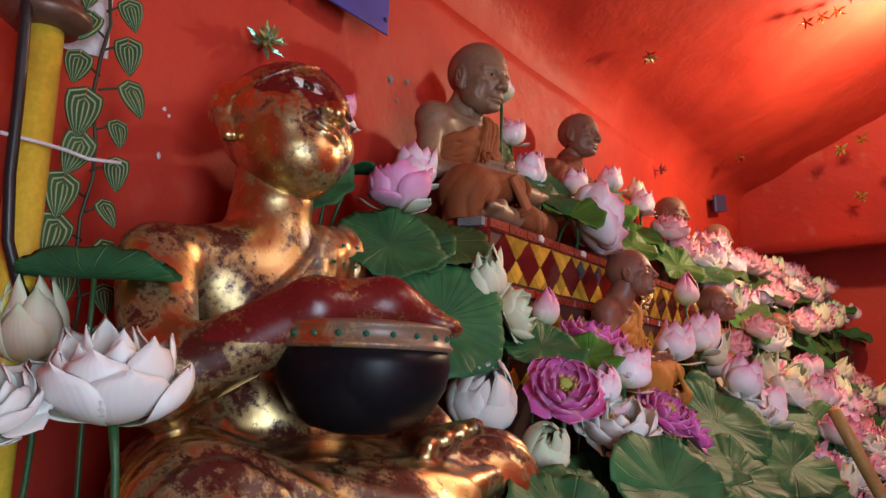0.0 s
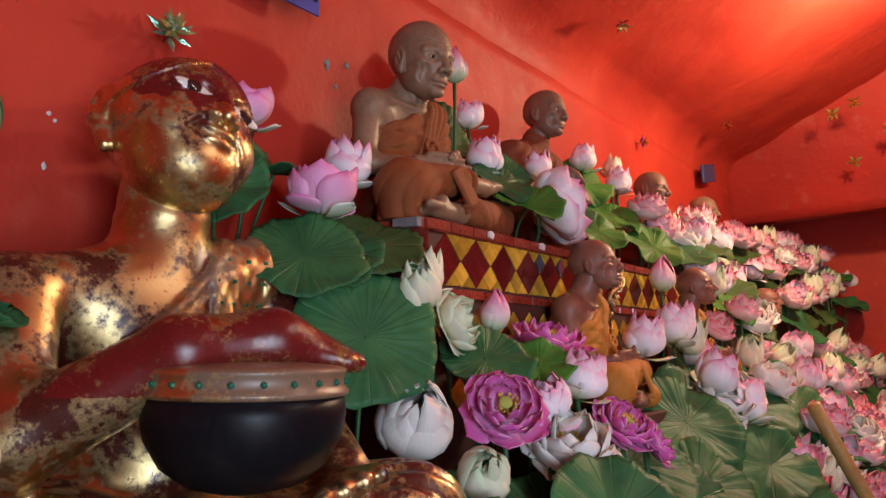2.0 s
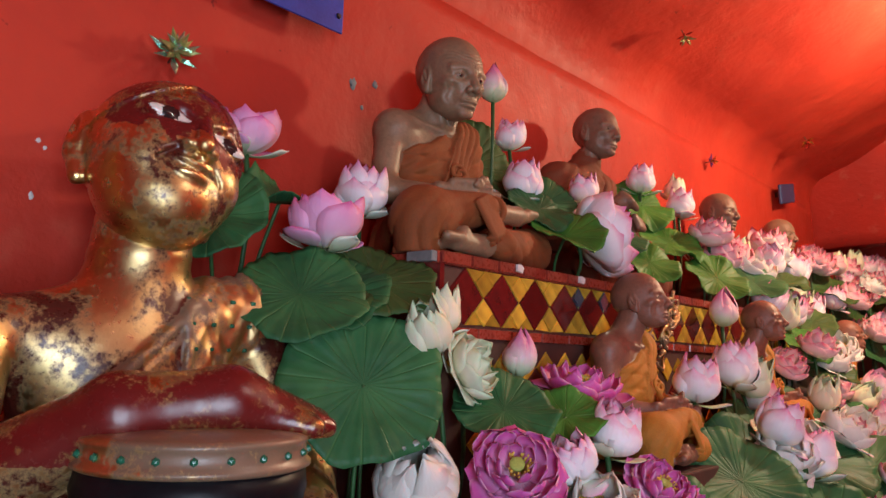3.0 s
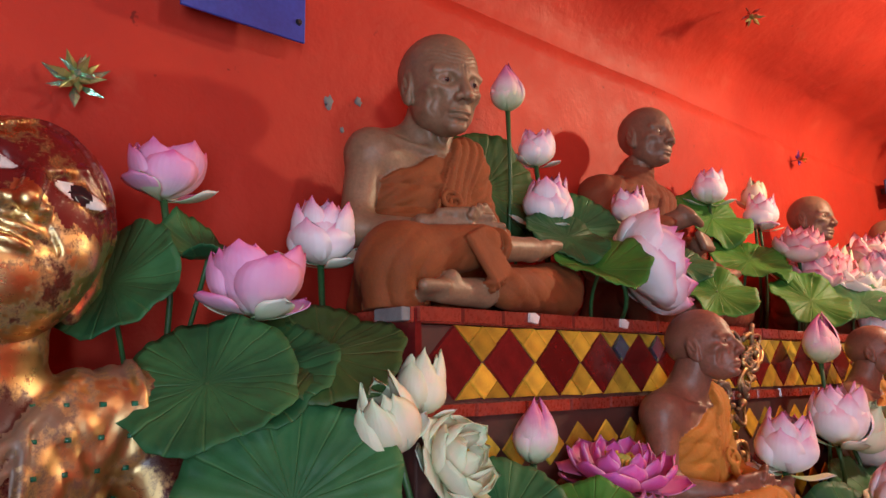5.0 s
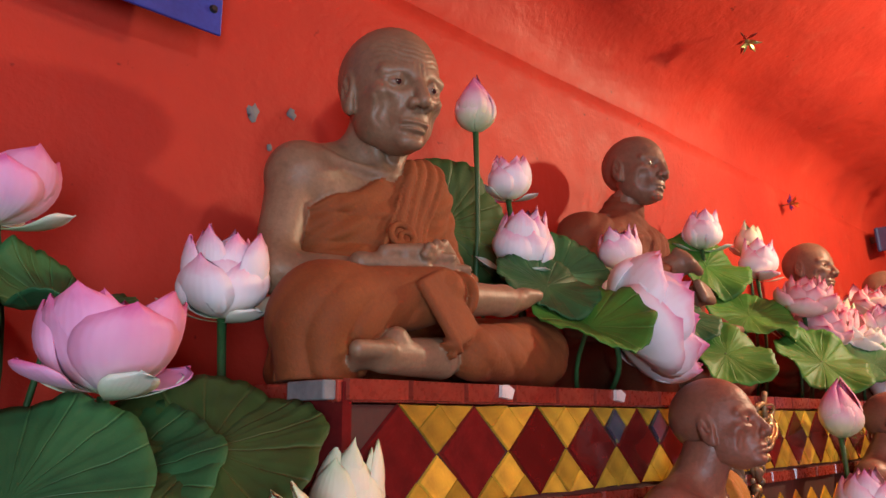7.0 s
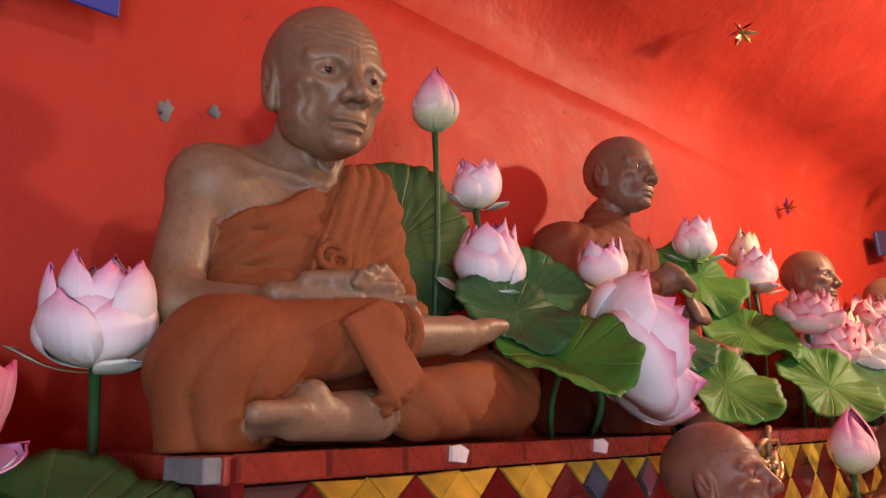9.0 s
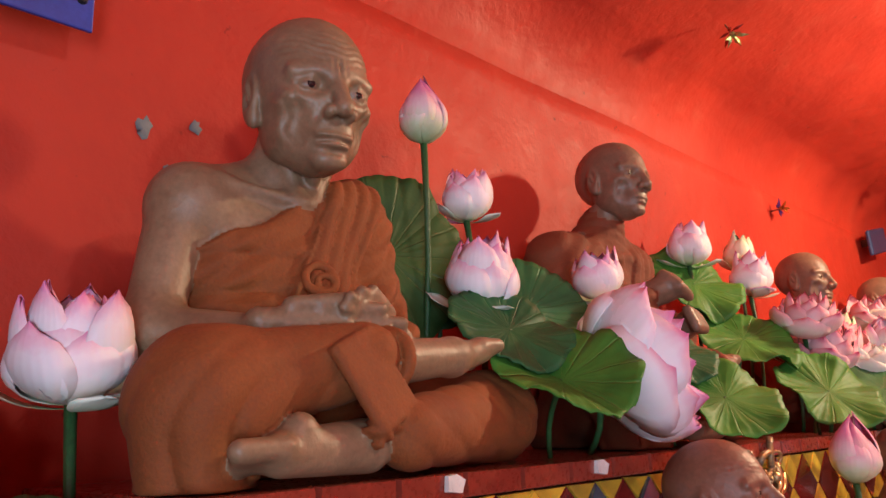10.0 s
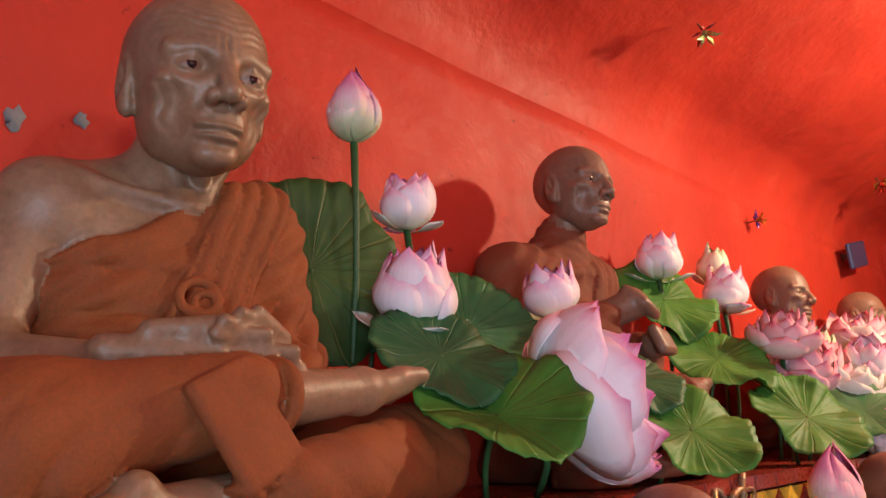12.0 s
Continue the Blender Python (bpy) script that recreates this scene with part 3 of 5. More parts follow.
def old_head(Q):
    """Shaven elderly head about the origin, face along x: heavy brow, bagged eyes, hollow cheeks, wide mouth."""
    A = Q.copy()
    A[..., 1] = np.abs(A[..., 1])
    d = ell(A, (-0.010, 0, 0.038), (0.112, 0.089, 0.098))
    d = smin(d, ell(A, (0.034, 0, -0.018), (0.072, 0.070, 0.086)), 0.03)
    d = smin(d, ell(A, (0.048, 0, -0.080), (0.046, 0.040, 0.036)), 0.03)
    d = smin(d, ell(A, (0.014, 0.045, -0.058), (0.040, 0.022, 0.034)), 0.03)
    d = smin(d, ell(A, (0.066, 0.052, -0.023), (0.026, 0.020, 0.014)), 0.018)
    d = smin(d, cap(A, (0.094, 0.013, 0.021), (0.079, 0.060, 0.019), 0.0095, 0.008), 0.014)
    d = smax(d, -ell(A, (0.104, 0.039, -0.001), (0.020, 0.023, 0.0145)), 0.010)
    d = smax(d, -ell(A, (0.090, 0.064, -0.058), (0.022, 0.022, 0.032)), 0.022)
    d = smin(d, ell(A, (0.081, 0.038, -0.001), (0.0150, 0.0170, 0.0120)), 0.001)
    for a, b, r in (((0.088, 0.020, 0.003), (0.092, 0.036, 0.0100), 0.0036), ((0.092, 0.036, 0.0100), (0.080, 0.057, 0.002), 0.0036),
                    ((0.089, 0.021, -0.009), (0.088, 0.038, -0.0135), 0.0034), ((0.088, 0.038, -0.0135), (0.078, 0.056, -0.006), 0.0034),
                    ((0.086, 0.026, -0.019), (0.079, 0.050, -0.019), 0.0055)):
        d = smin(d, cap(A, a, b, r), 0.004)
    d = smin(d, cap(A, (0.098, 0, 0.016), (0.122, 0, -0.035), 0.0095, 0.0135), 0.009)
    d = smin(d, ell(A, (0.109, 0.0170, -0.040), (0.014, 0.0100, 0.0105)), 0.005)
    d = smax(d, -ell(A, (0.116, 0.009, -0.052), (0.006, 0.005, 0.004)), 0.004)
    d = smin(d, ell(A, (0.086, 0, -0.062), (0.016, 0.030, 0.018)), 0.014)
    d = smin(d, ell(A, (0.096, 0, -0.071), (0.0125, 0.029, 0.0052)), 0.005)
    d = smin(d, ell(A, (0.093, 0, -0.0835), (0.0125, 0.025, 0.0060)), 0.005)
    d = smax(d, -cap(A, (0.110, 0, -0.0768), (0.090, 0.034, -0.0805), 0.0022), 0.003)
    d = smax(d, -cap(A, (0.092, 0.034, -0.078), (0.084, 0.038, -0.092), 0.0026), 0.006)
    d = smin(d, ell(A, (0.080, 0, -0.103), (0.019, 0.027, 0.014)), 0.012)
    d = smax(d, -cap(A, (0.100, 0.012, -0.0925), (0.096, 0, -0.0925), 0.002), 0.008)
    d = smax(d, -cap(A, (0.107, 0.024, -0.034), (0.088, 0.044, -0.072), 0.0036, 0.0030), 0.008)
    d = smax(d, -cap(A, (0.084, 0.056, -0.040), (0.074, 0.058, -0.088), 0.0022), 0.011)
    # ears: rim, hollow and lobe
    e = ell(A, (-0.004, 0.086, -0.006), (0.021, 0.010, 0.040))
    e = smax(e, -ell(A, (0.000, 0.096, 0.000), (0.012, 0.009, 0.024)), 0.005)
    e = smin(e, ell(A, (0.004, 0.083, -0.038), (0.010, 0.008, 0.014)), 0.008)
    e = smin(e, cap(A, (-0.008, 0.091, 0.010), (0.002, 0.091, -0.012), 0.0035), 0.004)
    d = smin(d, e, 0.008)
    # brow creases, frown and cheek lines
    z, y, x = Q[..., 2], Q[..., 1], Q[..., 0]
    brow = np.exp(-((z - 0.058) / 0.022) ** 2) * np.clip((x - 0.03) * 30, 0, 1)
    d = d + 0.0026 * brow * (0.5 - np.abs(np.sin(z * 300 + 2.5 * np.cos(y * 38) + 0.5 * np.sin(y * 150))) ** 0.5)
    frown = np.exp(-((y / 0.012) ** 2) - ((z - 0.028) / 0.013) ** 2) * (x > 0.06)
    d = d + 0.0016 * frown * np.cos(y * 620)
    cheek = np.exp(-((np.abs(y) - 0.064) / 0.020) ** 2 - ((z + 0.045) / 0.034) ** 2) * np.clip(x * 25, 0, 1)
    return d + 0.0011 * cheek * np.sin(np.abs(y) * 430 - z * 150 + 2 * np.sin(z * 120))


def calm_head(Q):
    """Smooth gilded head about the origin: full cheeks, long ears, fine arched brows and a ridge along the hairline."""
    A = Q.copy()
    A[..., 1] = np.abs(A[..., 1])
    d = ell(A, (-0.010, 0, 0.040), (0.132, 0.120, 0.112))
    d = smin(d, ell(A, (0.020, 0, -0.045), (0.098, 0.104, 0.104)), 0.05)
    d = smin(d, ell(A, (0.048, 0, -0.100), (0.056, 0.064, 0.044)), 0.035)
    d = smin(d, ell(A, (0.064, 0.058, -0.046), (0.040, 0.038, 0.038)), 0.03)
    hem = A[..., 2] - (0.104 - 0.75 * np.maximum(A[..., 1] - 0.015, 0))
    ridge = np.maximum(np.maximum(np.abs(hem) - 0.0035, d - 0.005), -A[..., 0] - 0.02)
    d = smin(d, ridge, 0.004)
    d = smax(d, -ell(A, (0.126, 0.052, 0.018), (0.022, 0.037, 0.013)), 0.010)
    d = smin(d, ell(A, (0.101, 0.052, 0.015), (0.014, 0.035, 0.0130)), 0.002)
    # almond lids
    d = smin(d, cap(A, (0.113, 0.020, 0.014), (0.110, 0.052, 0.0275), 0.0032), 0.003)
    d = smin(d, cap(A, (0.110, 0.052, 0.0275), (0.092, 0.086, 0.013), 0.0032), 0.003)
    d = smin(d, cap(A, (0.111, 0.022, 0.005), (0.104, 0.056, 0.000), 0.0024), 0.003)
    # brows run on into the nose
    d = smin(d, cap(A, (0.122, 0.011, 0.022), (0.112, 0.046, 0.050), 0.0048), 0.006)
    d = smin(d, cap(A, (0.112, 0.046, 0.050), (0.084, 0.090, 0.030), 0.0048, 0.003), 0.006)
    d = smin(d, cap(A, (0.116, 0, 0.036), (0.137, 0, -0.034), 0.0095, 0.0145), 0.006)
    d = smin(d, ell(A, (0.124, 0.019, -0.037), (0.015, 0.012, 0.0105)), 0.004)
    d = smax(d, -cap(A, (0.128, 0.026, -0.050), (0.112, 0.052, -0.078), 0.006), 0.010)
    d = smin(d, ell(A, (0.112, 0, -0.062), (0.017, 0.036, 0.0075)), 0.004)
    d = smin(d, ell(A, (0.110, 0, -0.080), (0.017, 0.028, 0.0090)), 0.004)
    d = smax(d, -cap(A, (0.133, 0, -0.0712), (0.110, 0.042, -0.064), 0.0032), 0.003)
    d = smin(d, cap(A, (0.101, 0.037, -0.064), (0.093, 0.048, -0.054), 0.0038), 0.004)
    d = smax(d, -cap(A, (0.116, 0.030, -0.044), (0.103, 0.052, -0.066), 0.0026), 0.006)
    e = ell(A, (-0.050, 0.120, 0.030), (0.036, 0.015, 0.050))
    e = smax(e, -ell(A, (-0.044, 0.135, 0.032), (0.019, 0.011, 0.029)), 0.006)
    e = smin(e, cap(A, (-0.048, 0.118, 0.00), (-0.036, 0.108, -0.055), 0.017, 0.013), 0.012)
    return smin(d, e, 0.010)


def statue(name, nets, materials, m, label, category="statue", group=""):
    """Joins (verts, quads, material index) nets into one mesh."""
    vs, fs, ix, k = [], [], [], 0
    for v, f, i in nets:
        vs.append(v)
        fs.append(f + k)
        ix.append(i)
        k += len(v)
    v, f, i = np.concatenate(vs), np.concatenate(fs), np.concatenate(ix)
    me = bpy.data.meshes.new(name)
    me.vertices.add(len(v))
    me.vertices.foreach_set("co", v.astype(np.float32).ravel())
    me.loops.add(len(f) * 4)
    me.loops.foreach_set("vertex_index", f.astype(np.int32).ravel())
    me.polygons.add(len(f))
    me.polygons.foreach_set("loop_start", np.arange(0, len(f) * 4, 4, dtype=np.int32))
    me.update(calc_edges=True)
    for mt in materials:
        me.materials.append(mt)
    me.polygons.foreach_set("material_index", i.astype(np.int32))
    me.polygons.foreach_set("use_smooth", np.ones(len(f), dtype=bool))
    me.validate()
    ob = new(name, me)
    ob.matrix_basis = m
    return tagged(ob, label, category, group)


def centres(v, f):
    return v[f].mean(axis=1)


def palm(P, wrist, tip, side, wide, thick):
    """A relaxed hand: flat palm and four finger ridges from the wrist to the tip, thumb on the side given."""
    w, t, s = (np.array(a, dtype=np.float32) for a in (wrist, tip, side))
    mid = w + (t - w) * 0.5
    d = cap(P, w, mid, thick * 1.1, thick * 1.2)
    for k in range(4):
        o = s * wide * (k - 1.5) / 1.5
        ln = (0.92, 1.0, 0.96, 0.80)[k]
        d = smin(d, cap(P, w + (mid - w) * 0.8 + o * 0.85, w + (t - w) * ln + o, thick * 0.72, thick * 0.55), thick * 0.45)
    return smin(d, cap(P, w + (t - w) * 0.2 + s * wide * 0.9, w + (t - w) * 0.62 + s * wide * 1.5, thick * 0.7, thick * 0.5), thick * 0.6)


def monk_body(P, fists=False, thin=True):
    """Seated elder: returns the skin and the cloth fields. x ahead, y to his left, seat at z 0."""
    torso = blend(0.06, ell(P, (-0.045, -0.045, 0.30), (0.100, 0.150, 0.160)), ell(P, (-0.035, -0.02, 0.14), (0.115, 0.150, 0.13)),
                  ell(P, (-0.035, -0.185, 0.390), (0.064, 0.062, 0.062)), ell(P, (-0.035, 0.095, 0.395), (0.064, 0.066, 0.062)))
    torso = smin(torso, cap(P, (-0.045, -0.15, 0.415), (-0.03, -0.05, 0.455), 0.034, 0.040), 0.03)
    torso = smin(torso, cap(P, (-0.045, 0.07, 0.415), (-0.03, 0.00, 0.455), 0.034, 0.040), 0.03)
    torso = smax(torso, -ell(P, (0.052, -0.125, 0.425), (0.026, 0.040, 0.016)), 0.03)
    torso = smin(torso, cap(P, (0.010, -0.165, 0.420), (0.042, -0.065, 0.402), 0.008), 0.018)
    torso = smin(torso, cap(P, (0.005, 0.065, 0.420), (0.042, -0.015, 0.402), 0.008), 0.018)
    neck = cap(P, (-0.04, -0.030, 0.40), (0.012, -0.030, 0.53), 0.046 if fists else 0.060, 0.038 if fists else 0.056)
    if thin:
        neck = smin(neck, cap(P, (0.046, -0.045, 0.398), (0.026, -0.072, 0.49), 0.008), 0.026)
        neck = smin(neck, cap(P, (0.046, -0.030, 0.398), (0.040, 0.022, 0.48), 0.008), 0.026)
        neck = smin(neck, ell(P, (0.058, -0.030, 0.445), (0.012, 0.012, 0.016)), 0.014)
    arm_r = blend(0.03, cap(P, (-0.035, -0.198, 0.375), (-0.005, -0.252, 0.20), 0.047, 0.036), cap(P, (-0.005, -0.252, 0.195), (0.130, -0.170, 0.182), 0.037, 0.026))
    arm_l = blend(0.03, cap(P, (-0.035, 0.108, 0.385), (0.00, 0.128, 0.19), 0.052, 0.042), cap(P, (0.00, 0.128, 0.185), (0.12, 0.050, 0.172), 0.038, 0.028))
    if fists:
        hand = blend(0.012, cap(P, (0.06, -0.10, 0.29), (0.135, -0.01, 0.335), 0.028, 0.032), *[cap(P, (0.135 + 0.006 * k, -0.030 + 0.016 * k, 0.362 - 0.010 * k), (0.168, -0.025 + 0.016 * k, 0.332 - 0.006 * k), 0.0115) for k in range(4)],
                     cap(P, (0.07, 0.12, 0.24), (0.150, 0.045, 0.258), 0.026, 0.030), *[cap(P, (0.165, 0.010 + 0.017 * k, 0.283 - 0.004 * k), (0.180, 0.012 + 0.016 * k, 0.243), 0.0115) for k in range(4)])
        arm_r = smin(arm_r, cap(P, (0.000, -0.248, 0.21), (0.09, -0.07, 0.30), 0.038, 0.028), 0.03)
        arm_l = smin(arm_l, cap(P, (0.000, 0.128, 0.20), (0.10, 0.09, 0.245), 0.040, 0.028), 0.03)
    else:
        hand = smin(palm(P, (0.140, -0.180, 0.198), (0.212, 0.010, 0.190), (0.30, -0.1, 0.92), 0.027, 0.0165), palm(P, (0.142, 0.050, 0.196), (0.205, -0.090, 0.222), (0.30, 0.1, 0.92), 0.024, 0.0150), 0.003)
    foot_r = blend(0.016, cap(P, (0.208, -0.03, 0.145), (0.190, 0.120, 0.160), 0.033, 0.027), cap(P, (0.190, 0.120, 0.158), (0.172, 0.205, 0.172), 0.027, 0.018),
                   *[cap(P, (0.184 - 0.012 * k, 0.195, 0.180 - 0.009 * k), (0.180 - 0.014 * k, 0.240 - 0.008 * k, 0.183 - 0.010 * k), 0.012 if k == 0 else 0.0085) for k in range(4)])
    foot_l = blend(0.014, cap(P, (0.225, -0.08, 0.040), (0.240, -0.215, 0.036), 0.034, 0.026), ell(P, (0.242, -0.190, 0.064), (0.018, 0.020, 0.018)),
                   *[cap(P, (0.258 - 0.014 * k, -0.225, 0.044 - 0.005 * k), (0.260 - 0.015 * k, -0.278 + 0.008 * k, 0.042 - 0.007 * k), 0.013 if k == 0 else 0.0095) for k in range(4)])
    skin = smin(blend(0.025, torso, neck), arm_r, 0.016)
    skin = blend(0.008, skin, arm_l, hand)
    skin = np.minimum(skin, np.minimum(foot_r, foot_l))
    x, y, z = P[..., 0], P[..., 1], P[..., 2]
    # cloth over the left shoulder: the hem runs from the neck to the right armpit
    hem = z - (0.465 if fists else 0.410 + 0.50 * (y + 0.01)) - 0.004 * np.sin(y * 70)
    s = 0.86 * z - 0.50 * y
    crease = np.abs(np.sin(s * 58 + 2.2 * np.sin(y * 14 + z * 5) + x * 8)) ** 0.5
    fold = -0.0120 * crease * np.clip((0.40 - z) * 6, 0.25, 1) + 0.0030 * np.sin(s * 150 + 4 * np.sin(y * 14))
    wrap = blend(0.035, torso, arm_l, arm_r if fists else arm_l) - 0.008 + fold
    wrap = smax(wrap - 0.002, hem, 0.005)
    strap_y = 0.062 - 0.50 * (0.43 - z)
    strap = np.maximum(np.maximum(blend(0.035, torso, arm_l) - 0.018 - 0.0090 * np.abs(np.sin((y - strap_y) * 105 + 6 * z)) ** 0.6, np.abs(y - strap_y) - 0.056), np.maximum(0.15 - z, -x - 0.06))
    strap = smax(strap, hem - 0.02, 0.008)
    waist = np.maximum(torso - 0.011 - 0.0100 * np.abs(np.sin(z * 120 + y * 9 + 1.5 * np.sin(y * 21))) ** 0.6, np.abs(z - 0.165 + 0.02 * np.sin(y * 9)) - 0.05)
    cloth = np.minimum(smin(wrap, waist, 0.008), strap)
    knot = blend(0.005, ring(P, (0.112, -0.060, 0.268), 0.023, 0.0065, (0, 72, -15)), ring(P, (0.118, -0.054, 0.262), 0.013, 0.0055, (10, 72, -15)), cap(P, (0.115, -0.062, 0.238), (0.130, -0.064, 0.205), 0.012, 0.009), cap(P, (0.112, -0.055, 0.225), (0.112, 0.00, 0.222), 0.007))
    cloth = np.minimum(cloth, knot)
    if fists:
        cloth = smin(cloth, cap(P, (-0.035, -0.03, 0.42), (-0.010, -0.022, 0.492), 0.085, 0.056) + 0.002 * np.sin(z * 260 + y * 80), 0.02)
    # folded legs, the right shin over the left
    leg_r = blend(0.035, cap(P, (-0.06, -0.12, 0.078), (0.160, -0.262, 0.100), 0.080, 0.078), cap(P, (0.160, -0.262, 0.108), (0.205, -0.06, 0.150), 0.070, 0.046))
    skirt = smin(cap(P, (0.150, -0.270, 0.085), (0.150, -0.262, 0.010), 0.074, 0.070), leg_r, 0.02)
    leg_l = blend(0.035, cap(P, (-0.06, 0.12, 0.075), (0.125, 0.283, 0.074), 0.080, 0.068), cap(P, (0.125, 0.283, 0.072), (0.240, -0.02, 0.052), 0.066, 0.046))
    tuck = -0.0160 * (np.abs(np.sin((y + x * 1.1 - z * 0.35) * 34 + 1.2 * np.sin(z * 24))) ** 0.55 - 0.6) * np.clip((0.165 - z) * 9, 0.12, 1) * np.exp(-((y + 0.24) / 0.13) ** 2)
    shin = -0.0035 * (np.abs(np.sin(y * 36 + x * 20 + z * 55)) ** 0.55 - 0.6)
    legs = np.minimum(skirt + tuck, leg_l + shin)
    drape = slab(P, (0.252, -0.085, 0.120), (0.008, 0.046, 0.062), (24, -20, 8), 0.006)
    drape = np.minimum(drape, slab(P, (0.256, -0.064, 0.070), (0.010, 0.046, 0.016), (26, -20, 8), 0.006) + 0.0035 * np.sin(z * 420 + y * 120))
    cuff = ring(P, (0.212, -0.030, 0.146), 0.038, 0.009, (84, 0, 12))
    seat = ell(P, (-0.07, 0, 0.03), (0.15, 0.20, 0.075))
    cloth = np.minimum(smin(cloth, smin(legs, seat, 0.03), 0.008), np.minimum(drape, cuff))
    return np.maximum(skin, -z), np.maximum(cloth, -z)


def make_monk(name, m, label, skin, robe, yaw=0, pitch=0, roll=0, fists=False, group="", head_at=(0.030, -0.015, 0.572), head_size=1.0, fine=0.0060):
    def head_field(P):
        return old_head(turn_points(P, head_at, yaw, pitch, roll) / head_size) * head_size

    def body_field(P):
        a, b = monk_body(P, fists, head_size > 1)
        return np.minimum(a, b)
    h = head_at
    hv, hf = skin_of(head_field, (h[0] - 0.17, h[1] - 0.16, h[2] - 0.17), (h[0] + 0.17, h[1] + 0.16, h[2] + 0.17), fine * 0.55)
    bv, bf = skin_of(body_field, (-0.27, -0.40, -0.012), (0.32, 0.40, 0.54), fine)
    a, b = monk_body(centres(bv, bf).astype(np.float32), fists, head_size > 1)
    hi = np.zeros(len(hf), int)
    q = turn_points(centres(hv, hf).astype(np.float32), head_at, yaw, pitch, roll) / head_size
    eye = np.hypot((np.abs(q[:, 1]) - 0.038) / 0.013, (q[:, 2] + 0.001) / 0.0050) < 1
    iris = np.hypot(np.abs(q[:, 1]) - 0.038, q[:, 2] + 0.0005) < 0.0058
    hi[eye & (q[:, 0] > 0.06)] = 2
    hi[eye & iris & (q[:, 0] > 0.06)] = 3
    return statue(name, [(hv, hf, hi), (bv, bf, (b < a).astype(int))], [skin, robe, SKIN_DARK, EYE_DARK], m, label, "statue", group)


def place_monk(x, y, z, az, size=1.0):
    return pose(x, y, z, 0, 0, az) @ Matrix.Scale(size, 4)


elder = make_monk("monk_statue", place_monk(-1.395, 2.290, 1.620, 0), "life-size brown seated elder statue in a rust robe", SKIN, ROBE_RUST, -10, -5, 0, group="upper row of seated statues", head_at=(0.050, -0.040, 0.556), head_size=1.03, fine=0.0045)
second = make_monk("monk_statue", place_monk(-1.47, 3.33, 1.620, 4, 1.12), "dark seated elder statue in a rust robe, fists stacked", SKIN_DARK, ROBE_DARK, -12, 4, -6, True, "upper row of seated statues", (0.028, -0.015, 0.592), 0.80)
third = make_monk("monk_statue", place_monk(-1.03, 2.83, 1.064, 8, 0.84), "terracotta-brown seated elder statue in an ochre robe", SKIN_RED, ROBE_OCHRE, 0, 14, -2, False, "lower row of seated statues", head_size=0.88)
for x, y, az in ((-1.03, 4.02, 6), (-1.04, 5.55, 4)):
    copy_thing(third, place_monk(x, y, 1.064, az, 1.0))
for x, y, z in ((-1.46, 4.66, 1.60), (-1.46, 5.70, 1.62)):
    copy_thing(second, place_monk(x, y, z - 0.10, 4, 1.0))


